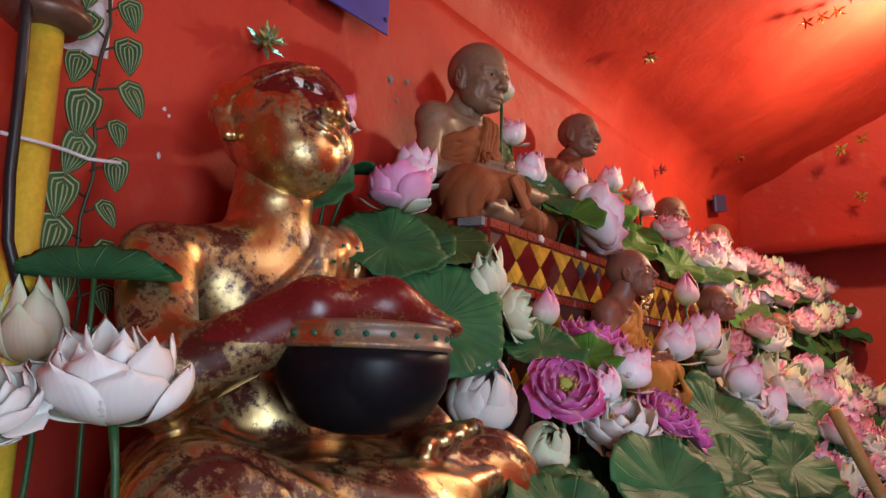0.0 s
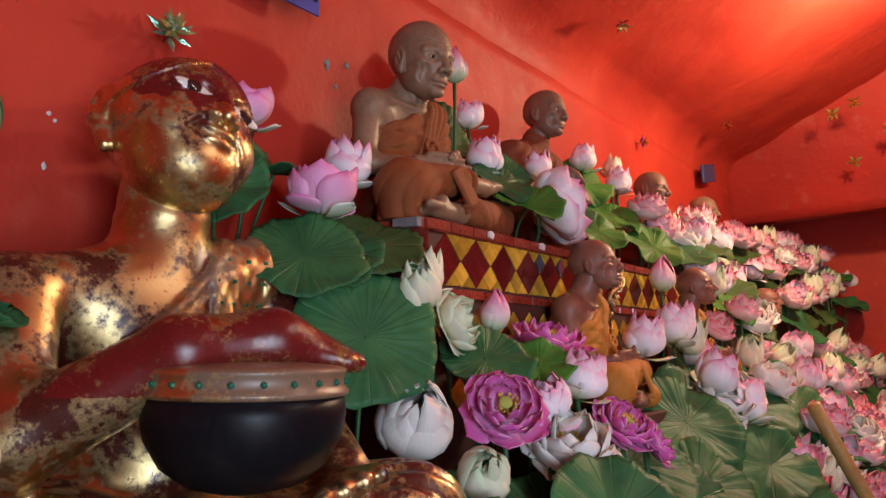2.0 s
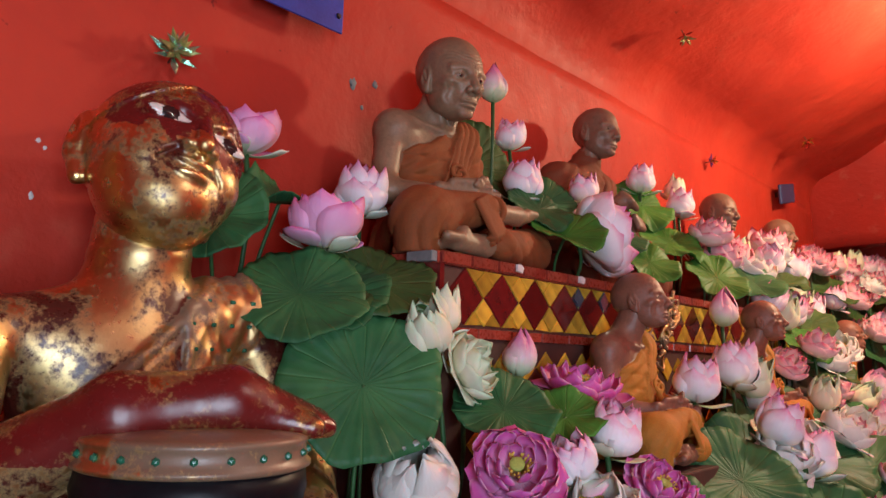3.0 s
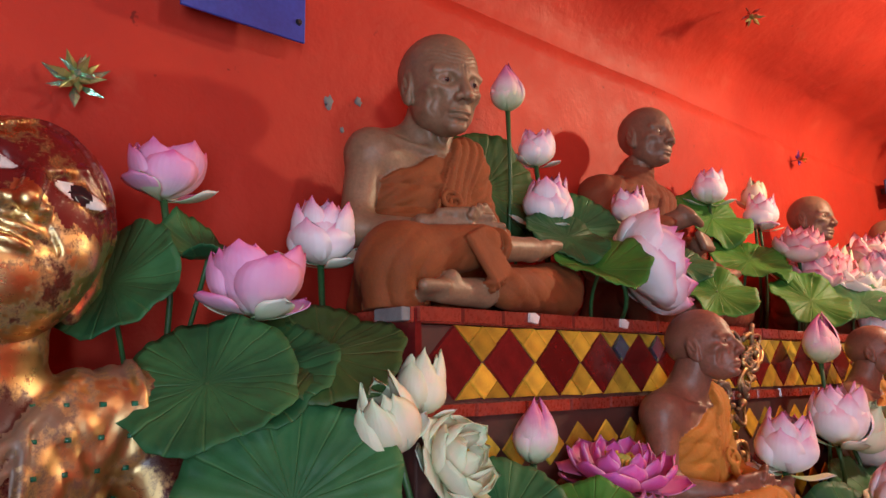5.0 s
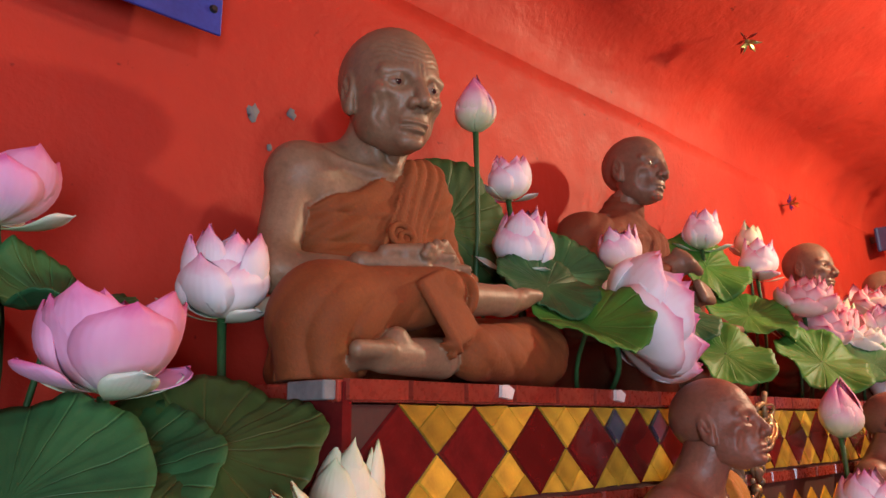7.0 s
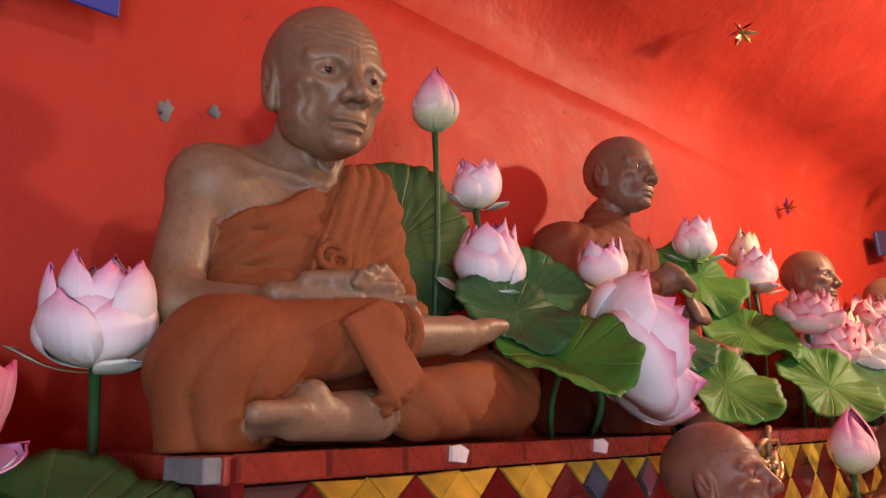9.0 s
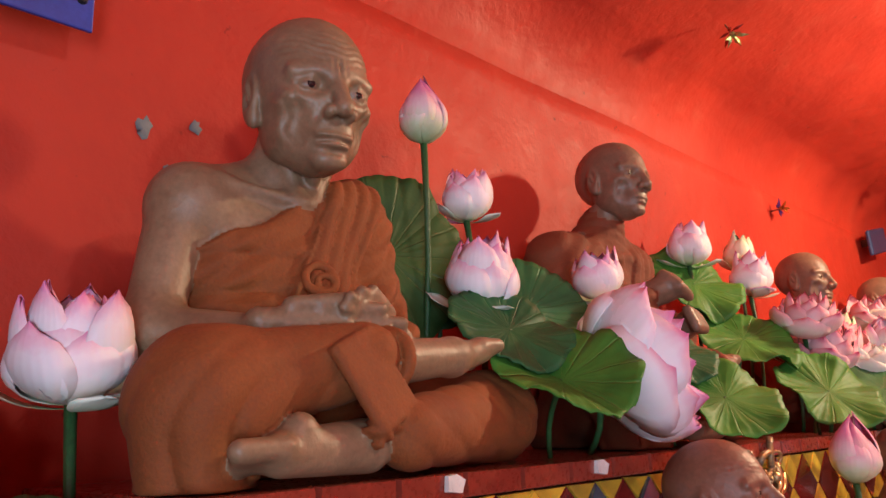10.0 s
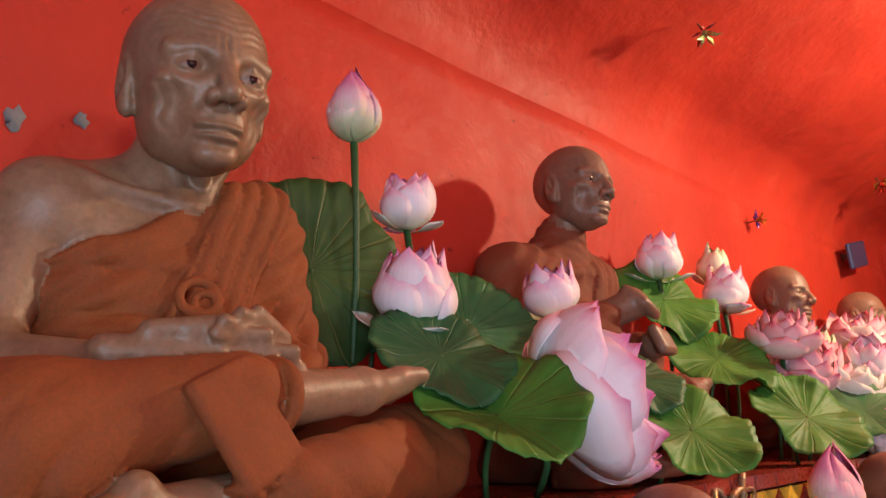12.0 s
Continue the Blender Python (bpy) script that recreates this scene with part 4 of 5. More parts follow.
# ---- gilded statue with a bowl ----
def gilt_body(P):
    x, y, z = P[..., 0], P[..., 1], P[..., 2]
    torso = blend(0.06, ell(P, (-0.085, 0, 0.44), (0.112, 0.172, 0.170)), ell(P, (-0.03, 0, 0.22), (0.135, 0.155, 0.20)), cap(P, (-0.09, -0.225, 0.514), (-0.075, 0.225, 0.565), 0.062, 0.066))
    neck = cap(P, (-0.09, 0.01, 0.52), (-0.082, 0.028, 0.74), 0.090, 0.082)
    arm_r = blend(0.04, cap(P, (-0.085, -0.243, 0.505), (0.030, -0.300, 0.300), 0.070, 0.064), cap(P, (0.030, -0.300, 0.290), (0.215, -0.150, 0.420), 0.066, 0.052))
    hand_r = blend(0.03, cap(P, (0.215, -0.150, 0.420), (0.275, -0.030, 0.438), 0.052, 0.045), cap(P, (0.275, -0.030, 0.436), (0.300, 0.105, 0.410), 0.042, 0.018), cap(P, (0.27, -0.03, 0.43), (0.355, 0.055, 0.405), 0.034, 0.014), cap(P, (0.28, 0.0, 0.425), (0.335, 0.095, 0.402), 0.030, 0.014))
    arm_l = blend(0.04, cap(P, (-0.080, 0.240, 0.550), (0.03, 0.300, 0.29), 0.072, 0.062), cap(P, (0.03, 0.300, 0.28), (0.22, 0.200, 0.21), 0.062, 0.044))
    hand_l = blend(0.010, *[cap(P, (0.20, 0.20 - 0.012 * k, 0.185), (0.330 + 0.010 * k, 0.03 + 0.034 * k, 0.200 + 0.010 * k), 0.030, 0.017) for k in range(4)])
    body = blend(0.04, torso, neck)
    body = blend(0.012, body, arm_r, arm_l)
    body = blend(0.02, body, hand_r, hand_l)
    # rings of the throat
    body = body + 0.0012 * np.sin(z * 150) * ((z > 0.655) & (z < 0.70))
    # cloth: hem from the left shoulder to the right side, with a raised double border and a tooled panel
    hem = z - (0.575 + 0.85 * (y - 0.060))
    rob = smax(torso - 0.010, hem, 0.006)
    bord = np.maximum(torso - 0.018, np.abs(hem + 0.012) - 0.010)
    bord2 = np.maximum(torso - 0.015, np.abs(hem + 0.042) - 0.006)
    py = 0.135 - 0.05 * (0.6 - z)
    panel = np.maximum(np.maximum(torso - 0.016 + 0.0045 * np.sin(y * 105) * np.sin(z * 84 + 2 * np.sin(y * 50)), np.abs(y - py) - 0.075), np.maximum(0.30 - z, -x - 0.07))
    prim = np.maximum(np.maximum(torso - 0.023, np.abs(np.abs(y - py) - 0.075) - 0.007), np.maximum(0.30 - z, -x - 0.07))
    panel = smax(np.minimum(panel, prim), hem - 0.004, 0.008)
    # crossed legs with pleats
    leg_r = blend(0.07, cap(P, (-0.04, -0.17, 0.10), (0.24, -0.36, 0.10), 0.13, 0.10), cap(P, (0.24, -0.36, 0.10), (0.36, 0.05, 0.09), 0.095, 0.06))
    leg_l = blend(0.07, cap(P, (-0.04, 0.17, 0.10), (0.26, 0.33, 0.10), 0.13, 0.105), cap(P, (0.26, 0.33, 0.10), (0.33, -0.05, 0.085), 0.095, 0.07))
    foot = blend(0.02, cap(P, (0.36, 0.03, 0.115), (0.36, 0.19, 0.135), 0.038, 0.026))
    legs = blend(0.03, leg_r, leg_l) + 0.004 * np.sin((x * 1.1 - y * 0.6) * 105 + 2.5 * np.sin(y * 12))
    legs = smin(legs, ell(P, (0.12, 0, 0.10), (0.26, 0.30, 0.105)), 0.04)
    d = smin(np.minimum(np.minimum(body, rob), np.minimum(np.minimum(bord, bord2), panel)), legs, 0.03)
    d = np.minimum(d, foot)
    # red paint shows most on the forearm that holds the bowl
    return np.maximum(d, -z), np.minimum(arm_r, hand_r), np.minimum(panel, np.minimum(bord, bord2))


GX, GY, GZ, GA = -1.215, 1.265, 0.784, 0.0
G_HEAD, G_YAW, G_PITCH, G_ROLL, G_SIZE, G_CROWN = (-0.074, 0.040, 0.815), 0.0, 20.7, -19.0, 1.13, 1.10


def make_gilt():
    def head_field(P):
        return calm_head(turn_points(P, G_HEAD, G_YAW, G_PITCH, G_ROLL) / G_CROWN) * G_CROWN

    def body_field(P):
        return gilt_body(P)[0]
    hv, hf = skin_of(head_field, (-0.28, -0.17, 0.60), (0.12, 0.26, 1.04), 0.0038)
    bv, bf = skin_of(body_field, (-0.25, -0.50, -0.012), (0.52, 0.50, 0.84), 0.0072)
    c = centres(bv, bf).astype(np.float32)
    _, arm, trim = gilt_body(c)
    bi = np.zeros(len(bf), int)
    bi[trim < 0.004] = 3
    bi[(arm < 0.006) & (c[:, 2] > 0.36) & (c[:, 0] > 0.12)] = 4
    q = turn_points(centres(hv, hf).astype(np.float32), G_HEAD, G_YAW, G_PITCH, G_ROLL) / G_CROWN
    hi = np.zeros(len(hf), int)
    ay = np.abs(q[:, 1])
    eye = (np.hypot((ay - 0.052) / 0.031, (q[:, 2] - 0.0150) / 0.0115) < 1) & (q[:, 0] > 0.07)
    hi[eye] = 1
    hi[eye & (np.hypot(ay - 0.052, q[:, 2] - 0.016) < 0.0135)] = 2
    crown = q[:, 2] > -0.012 - 0.35 * (q[:, 0] - 0.10) + 0.014 * np.sin(q[:, 1] * 70 + 2 * np.sin(q[:, 0] * 60)) + 0.006 * np.sin(q[:, 1] * 210 + q[:, 2] * 160)
    crown &= ay < 0.115
    hi[~crown & ~eye] = 6
    hi[crown & ~eye] = 4
    # gems on the shoulder panel
    gv, gf, k = [], [], 0
    for r in range(6):
        for s in (-0.062, -0.022, 0.022, 0.062):
            zz = 0.590 - 0.042 * r
            yy = 0.135 - 0.05 * (0.6 - zz) + s
            u = np.array([[a, b, c] for a in (-0.004, 0.004) for b in (-0.006, 0.006) for c in (-0.005, 0.005)])
            u[4:, 1:] *= 0.7
            xx = np.linspace(-0.06, 0.16, 60)
            line = np.stack([xx, np.full(60, yy), np.full(60, zz)], axis=-1).astype(np.float32)
            d = gilt_body(line)[0]
            out = xx[np.argmax(d > 0)] if (d > 0).any() else 0.16
            gv.append(u * 0.75 + np.array([out - 0.001, yy, zz]))
            gf += [[k + q for q in f] for f in ([0, 1, 3, 2], [4, 6, 7, 5], [0, 4, 5, 1], [2, 3, 7, 6], [0, 2, 6, 4], [1, 5, 7, 3])]
            k += 8
    nets = [(hv, hf, hi), (bv, bf, bi), (np.concatenate(gv), np.array(gf), np.full(len(gf), 5))]
    return statue("gilded_statue", nets, [GOLD_STATUE, EYE_WHITE, EYE_DARK, GOLD_TRIM, GOLD_RED, GEM_GREEN, GOLD_FACE], pose(GX, GY, GZ, 0, 0, GA) @ Matrix.Scale(G_SIZE, 4), "large seated statue of red lacquer under worn gold leaf")


make_gilt()

# alms bowl in its arms
BOWL = (-0.930, 1.195, 1.058)


def lathe(profile, sides=64):
    verts, faces = [], []
    for r, z in profile:
        for k in range(sides):
            t = 2 * math.pi * k / sides
            verts.append((r * math.cos(t), r * math.sin(t), z))
    for j in range(len(profile) - 1):
        for k in range(sides):
            k2 = (k + 1) % sides
            faces.append((j * sides + k, j * sides + k2, (j + 1) * sides + k2, (j + 1) * sides + k))
    return verts, faces


bowl = thing("alms_bowl", pose(*BOWL), "black lacquer alms bowl with a gilt jewelled rim", "bowl")
link_mesh("body", *lathe([(0.0, -0.028), (0.05, -0.026), (0.095, -0.014), (0.135, 0.016), (0.160, 0.060), (0.168, 0.100), (0.164, 0.135), (0.155, 0.135), (0.0, 0.130)]), BLACK, bowl, "round black lacquer bowl body")
rim = link_mesh("rim", *lathe([(0.164, 0.128), (0.172, 0.132), (0.172, 0.138), (0.167, 0.142), (0.164, 0.164), (0.168, 0.168), (0.166, 0.174), (0.155, 0.178), (0.10, 0.184), (0.0, 0.186)]), GOLD_TRIM, bowl, "gilt rim band and lid")
gem_me = None
for k in range(22):
    t = 2 * math.pi * k / 22
    g = bmesh.new()
    bmesh.ops.create_icosphere(g, subdivisions=1, radius=0.0062)
    if gem_me is None:
        first = part("gem", g, GEM_GREEN, rim, "green glass gem")
        gem_me = first.data
        ob = first
    else:
        g.free()
        ob = new("gem", gem_me)
        ob.parent = rim
    ob.matrix_basis = pose(0.167 * math.cos(t), 0.167 * math.sin(t), 0.153)


# ---- artificial lotus ----
def petal_mesh(name, R, H, close, half, material, flick=0.0, thick=0.010, nu=9, nv=5, low=0.0, twist=0.0, crimp=0.0):
    """One broad spoon-shaped petal as a thick shell: one side laps over its neighbour, the rim is crimped, the tip drawn to a point."""
    outer, inner, uv = [], [], []
    for i in range(nu + 1):
        u = i / nu
        r = R * (1 - (1 - u) ** 2.6) * (1 - close * u ** 2.4) + flick * u ** 6 + 0.015
        z = low + H * (u ** 1.25 if close > -0.2 else u ** 0.85) - (0.12 * u ** 3 if close < -0.2 else 0)
        hw = half * (0.55 + 0.45 * math.sin(math.pi * min(u, 0.60) / 1.20)) * (max(0.0, 1 - u ** 6) ** 0.60 + 0.03)
        for j in range(nv + 1):
            v = -1 + 2 * j / nv
            a = v * hw + twist * u
            rr = r * (1 + 0.022 * v - 0.040 * v * v) + 0.012 * (1 - abs(v)) * u * u
            rr += 0.030 * math.sin(v * 5.0 + crimp) * u ** 3 * (1 - u)
            zz = z - 0.05 * H * v * v * u + 0.050 * math.sin(v * 4.0 + 2 * crimp) * u ** 4 * (1.15 - u)
            outer.append((rr * math.cos(a), rr * math.sin(a), zz))
            inner.append(((rr - thick) * math.cos(a), (rr - thick) * math.sin(a), zz + 0.003))
            uv.append((j / nv, u))
    n, w = len(outer), nv + 1
    faces = []
    for i in range(nu):
        for j in range(nv):
            a = i * w + j
            faces.append((a, a + 1, a + w + 1, a + w))
            faces.append((n + a, n + a + w, n + a + w + 1, n + a + 1))
    ring_ids = [j for j in range(w)] + [i * w + nv for i in range(1, nu + 1)] + [nu * w + j for j in range(nv - 1, -1, -1)] + [i * w for i in range(nu - 1, 0, -1)]
    for a, b in zip(ring_ids, ring_ids[1:] + ring_ids[:1]):
        faces.append((b, a, n + a, n + b))
    ob = link_mesh(name, outer + inner, faces, material, None, "", uv + uv)
    return ob


# layers: petals, widest radius, height, close, half angle, flick, start height
KINDS = {
    "cup": ([(2, 0.58, 0.20, -0.12, 0.55, 0.0, 0.0), (5, 0.50, 0.58, 0.08, 0.86, 0.02, 0.0), (5, 0.47, 0.64, 0.12, 0.80, 0.0, 0.02), (4, 0.38, 0.60, 0.22, 0.9, 0.0, 0.04)], P_PINK, "deep pink artificial lotus, opened like a cup"),
    "pale": ([(1, 0.54, 0.14, -0.22, 0.55, 0.0, 0.0), (5, 0.50, 0.64, 0.38, 0.98, 0.02, 0.0), (5, 0.47, 0.74, 0.40, 0.86, 0.02, 0.02), (5, 0.40, 0.78, 0.40, 0.86, 0.03, 0.03), (4, 0.28, 0.78, 0.40, 0.9, 0.02, 0.04)], P_PALE, "pale pink artificial lotus with magenta petal tips"),
    "rose": ([(6, 0.56, 0.50, 0.05, 0.72, 0.03, 0.0), (6, 0.50, 0.62, 0.22, 0.72, 0.03, 0.02), (6, 0.40, 0.68, 0.30, 0.70, 0.03, 0.03), (4, 0.26, 0.70, 0.4, 0.8, 0.02, 0.04)], P_WARM, "warm rose artificial lotus in full bloom"),
    "white": ([(6, 0.54, 0.28, -0.30, 0.66, 0.02, 0.0), (6, 0.56, 0.50, 0.02, 0.74, 0.03, 0.0), (6, 0.46, 0.58, 0.18, 0.70, 0.02, 0.02), (5, 0.32, 0.60, 0.35, 0.8, 0.0, 0.03)], P_WHITE, "white artificial lotus with broad open petals"),
    "cabbage": ([(5, 0.50, 0.74, 0.72, 0.95, 0.0, 0.0), (5, 0.48, 0.78, 0.74, 0.90, 0.0, 0.02), (5, 0.45, 0.80, 0.80, 0.90, 0.0, 0.03), (5, 0.38, 0.80, 0.85, 0.9, 0.0, 0.04)], P_WHITE, "round white artificial lotus with folded petals"),
    "cream": ([(5, 0.50, 0.80, 0.55, 0.90, 0.02, 0.0), (5, 0.46, 0.92, 0.60, 0.86, 0.02, 0.02), (4, 0.36, 0.96, 0.62, 0.9, 0.0, 0.03)], P_CREAM, "cream artificial lotus with pale green edges"),
    "magenta": ([(8, 0.60, 0.22, -0.25, 0.50, 0.02, 0.0), (9, 0.56, 0.36, -0.05, 0.44, 0.02, 0.02), (9, 0.46, 0.42, 0.05, 0.42, 0.02, 0.04), (7, 0.32, 0.44, 0.15, 0.44, 0.0, 0.06)], P_MAGENTA, "magenta double lotus around a green seed pod"),
    "bud": ([(4, 0.80, 1.42, 0.985, 1.05, 0.0, 0.0), (4, 0.76, 1.52, 0.985, 1.0, 0.0, 0.03)], P_BUD, "closed artificial lotus bud, green below and pink above"),
    "spray": ([(6, 0.54, 0.44, 0.06, 0.80, 0.02, 0.0), (8, 0.52, 0.50, 0.06, 0.62, 0.03, 0.02), (8, 0.44, 0.52, 0.10, 0.56, 0.04, 0.03), (6, 0.30, 0.54, 0.2, 0.7, 0.03, 0.05)], P_PALE, "broad pale pink lotus lying over, with a magenta frill"),
}
SEPALS = {"cup": 3, "pale": 3, "cream": 2, "white": 2}
PETALS = {}


def tier_under(x, y):
    if y > 1.985 and x < -1.135:
        return 1.618
    if y > 2.45 and x < -0.78:
        return TIER_2
    if y <= 2.45 and x < -0.80:
        return 0.78
    return 0.50 if x < -0.30 else 0.0


def lotus(kind, x, y, z, size, axis=(0.2, -0.1, 1), spin=None, to=None, group="lotus flowers on the altar", stem=True, seed=None, dyed=None):
    """Flower of that width with its middle at x, y, z, facing along axis, on a stem down to the altar."""
    rows, material, label = KINDS[kind]
    if dyed is not None:
        material = dyed
    key = (kind, material.name)
    if key not in PETALS:
        made = []
        for k, (n, R, H, close, half, flick, low) in enumerate(rows):
            variants = []
            for w in (0, 1, 2):
                f = 1.0 + 0.06 * (w - 1)
                ob = petal_mesh("petal", R * f, H * (2 - f), close + 0.05 * w, half * f, material, flick * 0.3, low=low, twist=0.08 * (w - 1), crimp=1.9 * w + k)
                variants.append(ob.data)
                bpy.data.objects.remove(ob)
            made.append((n, variants))
        PETALS[key] = made
    r = random.Random(int(1000 * (x * 3.1 + y * 7.7 + z * 1.3)) if seed is None else seed)
    spin = r.uniform(0, 360) if spin is None else spin
    top = max(q[2] + q[6] for q in rows)
    turn = up_to(axis, spin)
    base = Vector((x, y, z)) - turn.to_3x3() @ Vector((0, 0, top * size * 0.48))
    ob = thing("lotus_flower" if kind != "bud" else "lotus_bud", Matrix.Translation(base) @ turn @ Matrix.Scale(size, 4), label, "flower", group)
    for k, (n, variants) in enumerate(PETALS[key]):
        for j in range(n):
            p = new("petal", variants[r.randrange(3)])
            p.parent = ob
            s = r.uniform(0.93, 1.05)
            p.matrix_basis = pose(0, 0, r.uniform(-0.01, 0.02), r.uniform(-3, 3), r.uniform(-2, 4), 360 * (j + 0.5 * (k % 2)) / n + r.uniform(-6, 6)) @ Matrix.Diagonal((s, s, s, 1))
    if kind in SEPALS and "sepal" not in PETALS:
        made = petal_mesh("sepal", 0.46, 0.22, -0.15, 0.40, P_SEPAL, 0.06, low=-0.03)
        PETALS["sepal"] = made.data
        bpy.data.objects.remove(made)
    for j in range(SEPALS.get(kind, 0) if y < 4.3 else 0):
        p = new("sepal", PETALS["sepal"])
        p.parent = ob
        p.matrix_basis = pose(0, 0, 0, r.uniform(-6, 6), r.uniform(-4, 10), 360 * j / SEPALS[kind] + r.uniform(-30, 30))
    if kind in ("magenta", "white"):
        v, f = lathe([(0.0, 0.10), (0.05, 0.14), (0.10, 0.30), (0.11, 0.34), (0.09, 0.355), (0.0, 0.345)], 14)
        pod = link_mesh("seed_pod", v, f, POD, ob, "yellow-green seed pod")
        vs, fs = [], []
        for k in range(26):
            a, rr = r.uniform(0, 6.28), r.uniform(0.12, 0.19)
            v, f = tube([(0.08 * math.cos(a), 0.08 * math.sin(a), 0.12), (rr * math.cos(a), rr * math.sin(a), 0.30), (rr * 1.1 * math.cos(a), rr * 1.1 * math.sin(a), 0.36)], (0.008, 0.008, 0.016), 4)
            fs += [tuple(i + len(vs) for i in q) for q in f]
            vs += v
        tagged(link_mesh("stamen_crown", vs, fs, STAMEN, pod, "thin yellow stamens"), kind="stuff")
    if stem:
        inv = ob.matrix_basis.inverted()
        foot = Vector(to) if to else Vector((x - 0.03, y + 0.02, tier_under(x - 0.03, y + 0.02)))
        if foot.z > base.z - 0.03:
            foot.z = base.z - 0.05
        pts = [inv @ p for p in bend(base + (base - Vector((x, y, z))) * 0.0, foot, 0, 6, (0.012, 0.01, 0))]
        rad = 0.0062 / size
        link_mesh("stem", *tube(pts, [rad * 1.25] + [rad] * 5, 7), STEM, ob, "green plastic stem")
    return ob


# ---- artificial leaves ----
def leaf(x, y, z, radius, axis, spin=0.0, cup=0.12, wave=0.06, fold=0.0, material=None, notch=0.0, seed=1, curl=0.0, stem=True, ribs=16, to=None, long=1.0, label="round waxed green artificial lotus leaf"):
    """Thick round leaf with pressed ribs: cup lifts the rim, fold closes it along its length, curl rolls the sides."""
    r = random.Random(seed)
    rings, segs = 10, 96 if seed < 100 else 64
    ph, ph2 = r.uniform(0, 6.28), r.uniform(0, 6.28)
    top, uv = [], []
    for i in range(rings + 1):
        q = i / rings
        for k in range(segs + 1):
            a = 2 * math.pi * k / segs
            rim = 1 + 0.035 * math.sin(5 * a + ph) + 0.02 * math.sin(11 * a + ph2)
            rim *= 1 - notch * math.exp(-((a - math.pi) / 0.22) ** 2)
            px, py = q * rim * math.cos(a) * long, q * rim * math.sin(a)
            h = cup * q * q + wave * q * q * (math.sin(3 * a + ph) + 0.6 * math.sin(7 * a + ph2)) + fold * abs(py)
            rib = abs(((k / segs * ribs) % 1) - 0.5) * 2
            h += 0.014 * q * (1 - rib) ** 3 + 0.030 * q * math.sin(math.pi * rib)
            h += 0.09 * q * noise.noise(Vector((px * 2.2 + seed * 3.7, py * 2.2, seed * 1.3))) + 0.03 * q * noise.noise(Vector((px * 6 + seed, py * 6, 5.0)))
            if curl:
                ang = py * curl
                py, h = math.sin(ang) / curl, h + (1 - math.cos(ang)) / curl
            top.append((px * radius, py * radius, h * radius))
            uv.append((k / segs, q))
    n, w = len(top), segs + 1
    low = [(p[0], p[1], p[2] - 0.0025) for p in top]
    faces = []
    for i in range(rings):
        for k in range(segs):
            a = i * w + k
            faces.append((a, a + 1, a + w + 1, a + w))
            faces.append((n + a, n + a + w, n + a + w + 1, n + a + 1))
    for k in range(segs):
        a = rings * w + k
        faces.append((a, a + 1, n + a + 1, n + a))
    ob = thing("lotus_leaf", Matrix.Translation((x, y, z)) @ up_to(axis, spin), label, "leaf", "leaves among the flowers")
    link_mesh("blade", top + low, faces, material or L_GREEN, ob, "", uv + uv)
    if stem:
        inv = ob.matrix_basis.inverted()
        a = Vector((x, y, z))
        foot = Vector(to) if to else Vector((x - 0.05, y + 0.03, min(z - 0.04, tier_under(x - 0.05, y + 0.03))))
        pts = [inv @ p for p in bend(a, foot, 0, 6, (-0.02, 0.01, 0))]
        link_mesh("stem", *tube(pts, [0.005] * 6, 7), STEM, ob, "green plastic stem")
    return ob


# flowers by the gilded statue and the elder
lotus("cup", -1.262, 1.715, 1.655, 0.195, (0.12, -0.02, 1), 20)
lotus("pale", -1.372, 1.93, 1.785, 0.168, (0.25, -0.15, 1))
lotus("cup", -1.46, 1.627, 1.885, 0.165, (0.1, 0.05, 1), to=(-1.52, 1.66, 1.50))
lotus("cream", -1.14, 2.005, 1.472, 0.135, (0.15, 0.10, 1))
lotus("cream", -1.05, 1.850, 1.415, 0.145, (0.3, -0.55, 0.8), to=(-1.10, 1.98, 1.01))
lotus("white", -1.05, 2.02, 1.335, 0.15, (0.8, 0.25, 0.35), to=(-1.10, 2.04, 1.01), dyed=P_CREAM)
lotus("bud", -1.075, 2.255, 1.368, 0.084, (0.1, 0.02, 1))
lotus("bud", -1.475, 2.645, 2.318, 0.094, (0.0, 0.02, 1), to=(-1.50, 2.62, 1.62))
lotus("pale", -1.53, 2.835, 2.185, 0.142, (0.15, -0.05, 1), to=(-1.52, 2.84, 1.62))
lotus("pale", -1.36, 2.672, 1.957, 0.168, (0.35, -0.15, 1), to=(-1.42, 2.70, 1.62))
lotus("pale", -1.315, 3.005, 1.985, 0.135, (0.2, -0.30, 1))
lotus("spray", -1.150, 2.835, 1.765, 0.290, (0.62, 0.60, 0.36), 10, to=(-1.26, 2.84, 1.62), dyed=P_PALE)
lotus("pale", -1.505, 3.87, 2.215, 0.165, (0.15, -0.05, 1))
lotus("cream", -1.51, 4.26, 2.243, 0.14, (0.1, 0.1, 1))
lotus("pale", -1.42, 4.12, 2.13, 0.17, (0.15, 0.0, 1))
lotus("bud", -1.048, 3.659, 1.587, 0.105, (0.05, 0.02, 1))
lotus("rose", -1.24, 4.05, 1.965, 0.19, (0.3, -0.2, 1))
lotus("rose", -1.225, 4.14, 1.87, 0.19, (0.45, -0.2, 0.9))
lotus("white", -1.20, 4.47, 1.83, 0.22, (0.35, -0.2, 0.9))
lotus("rose", -1.29, 5.0, 2.04, 0.24, (0.3, -0.2, 1))
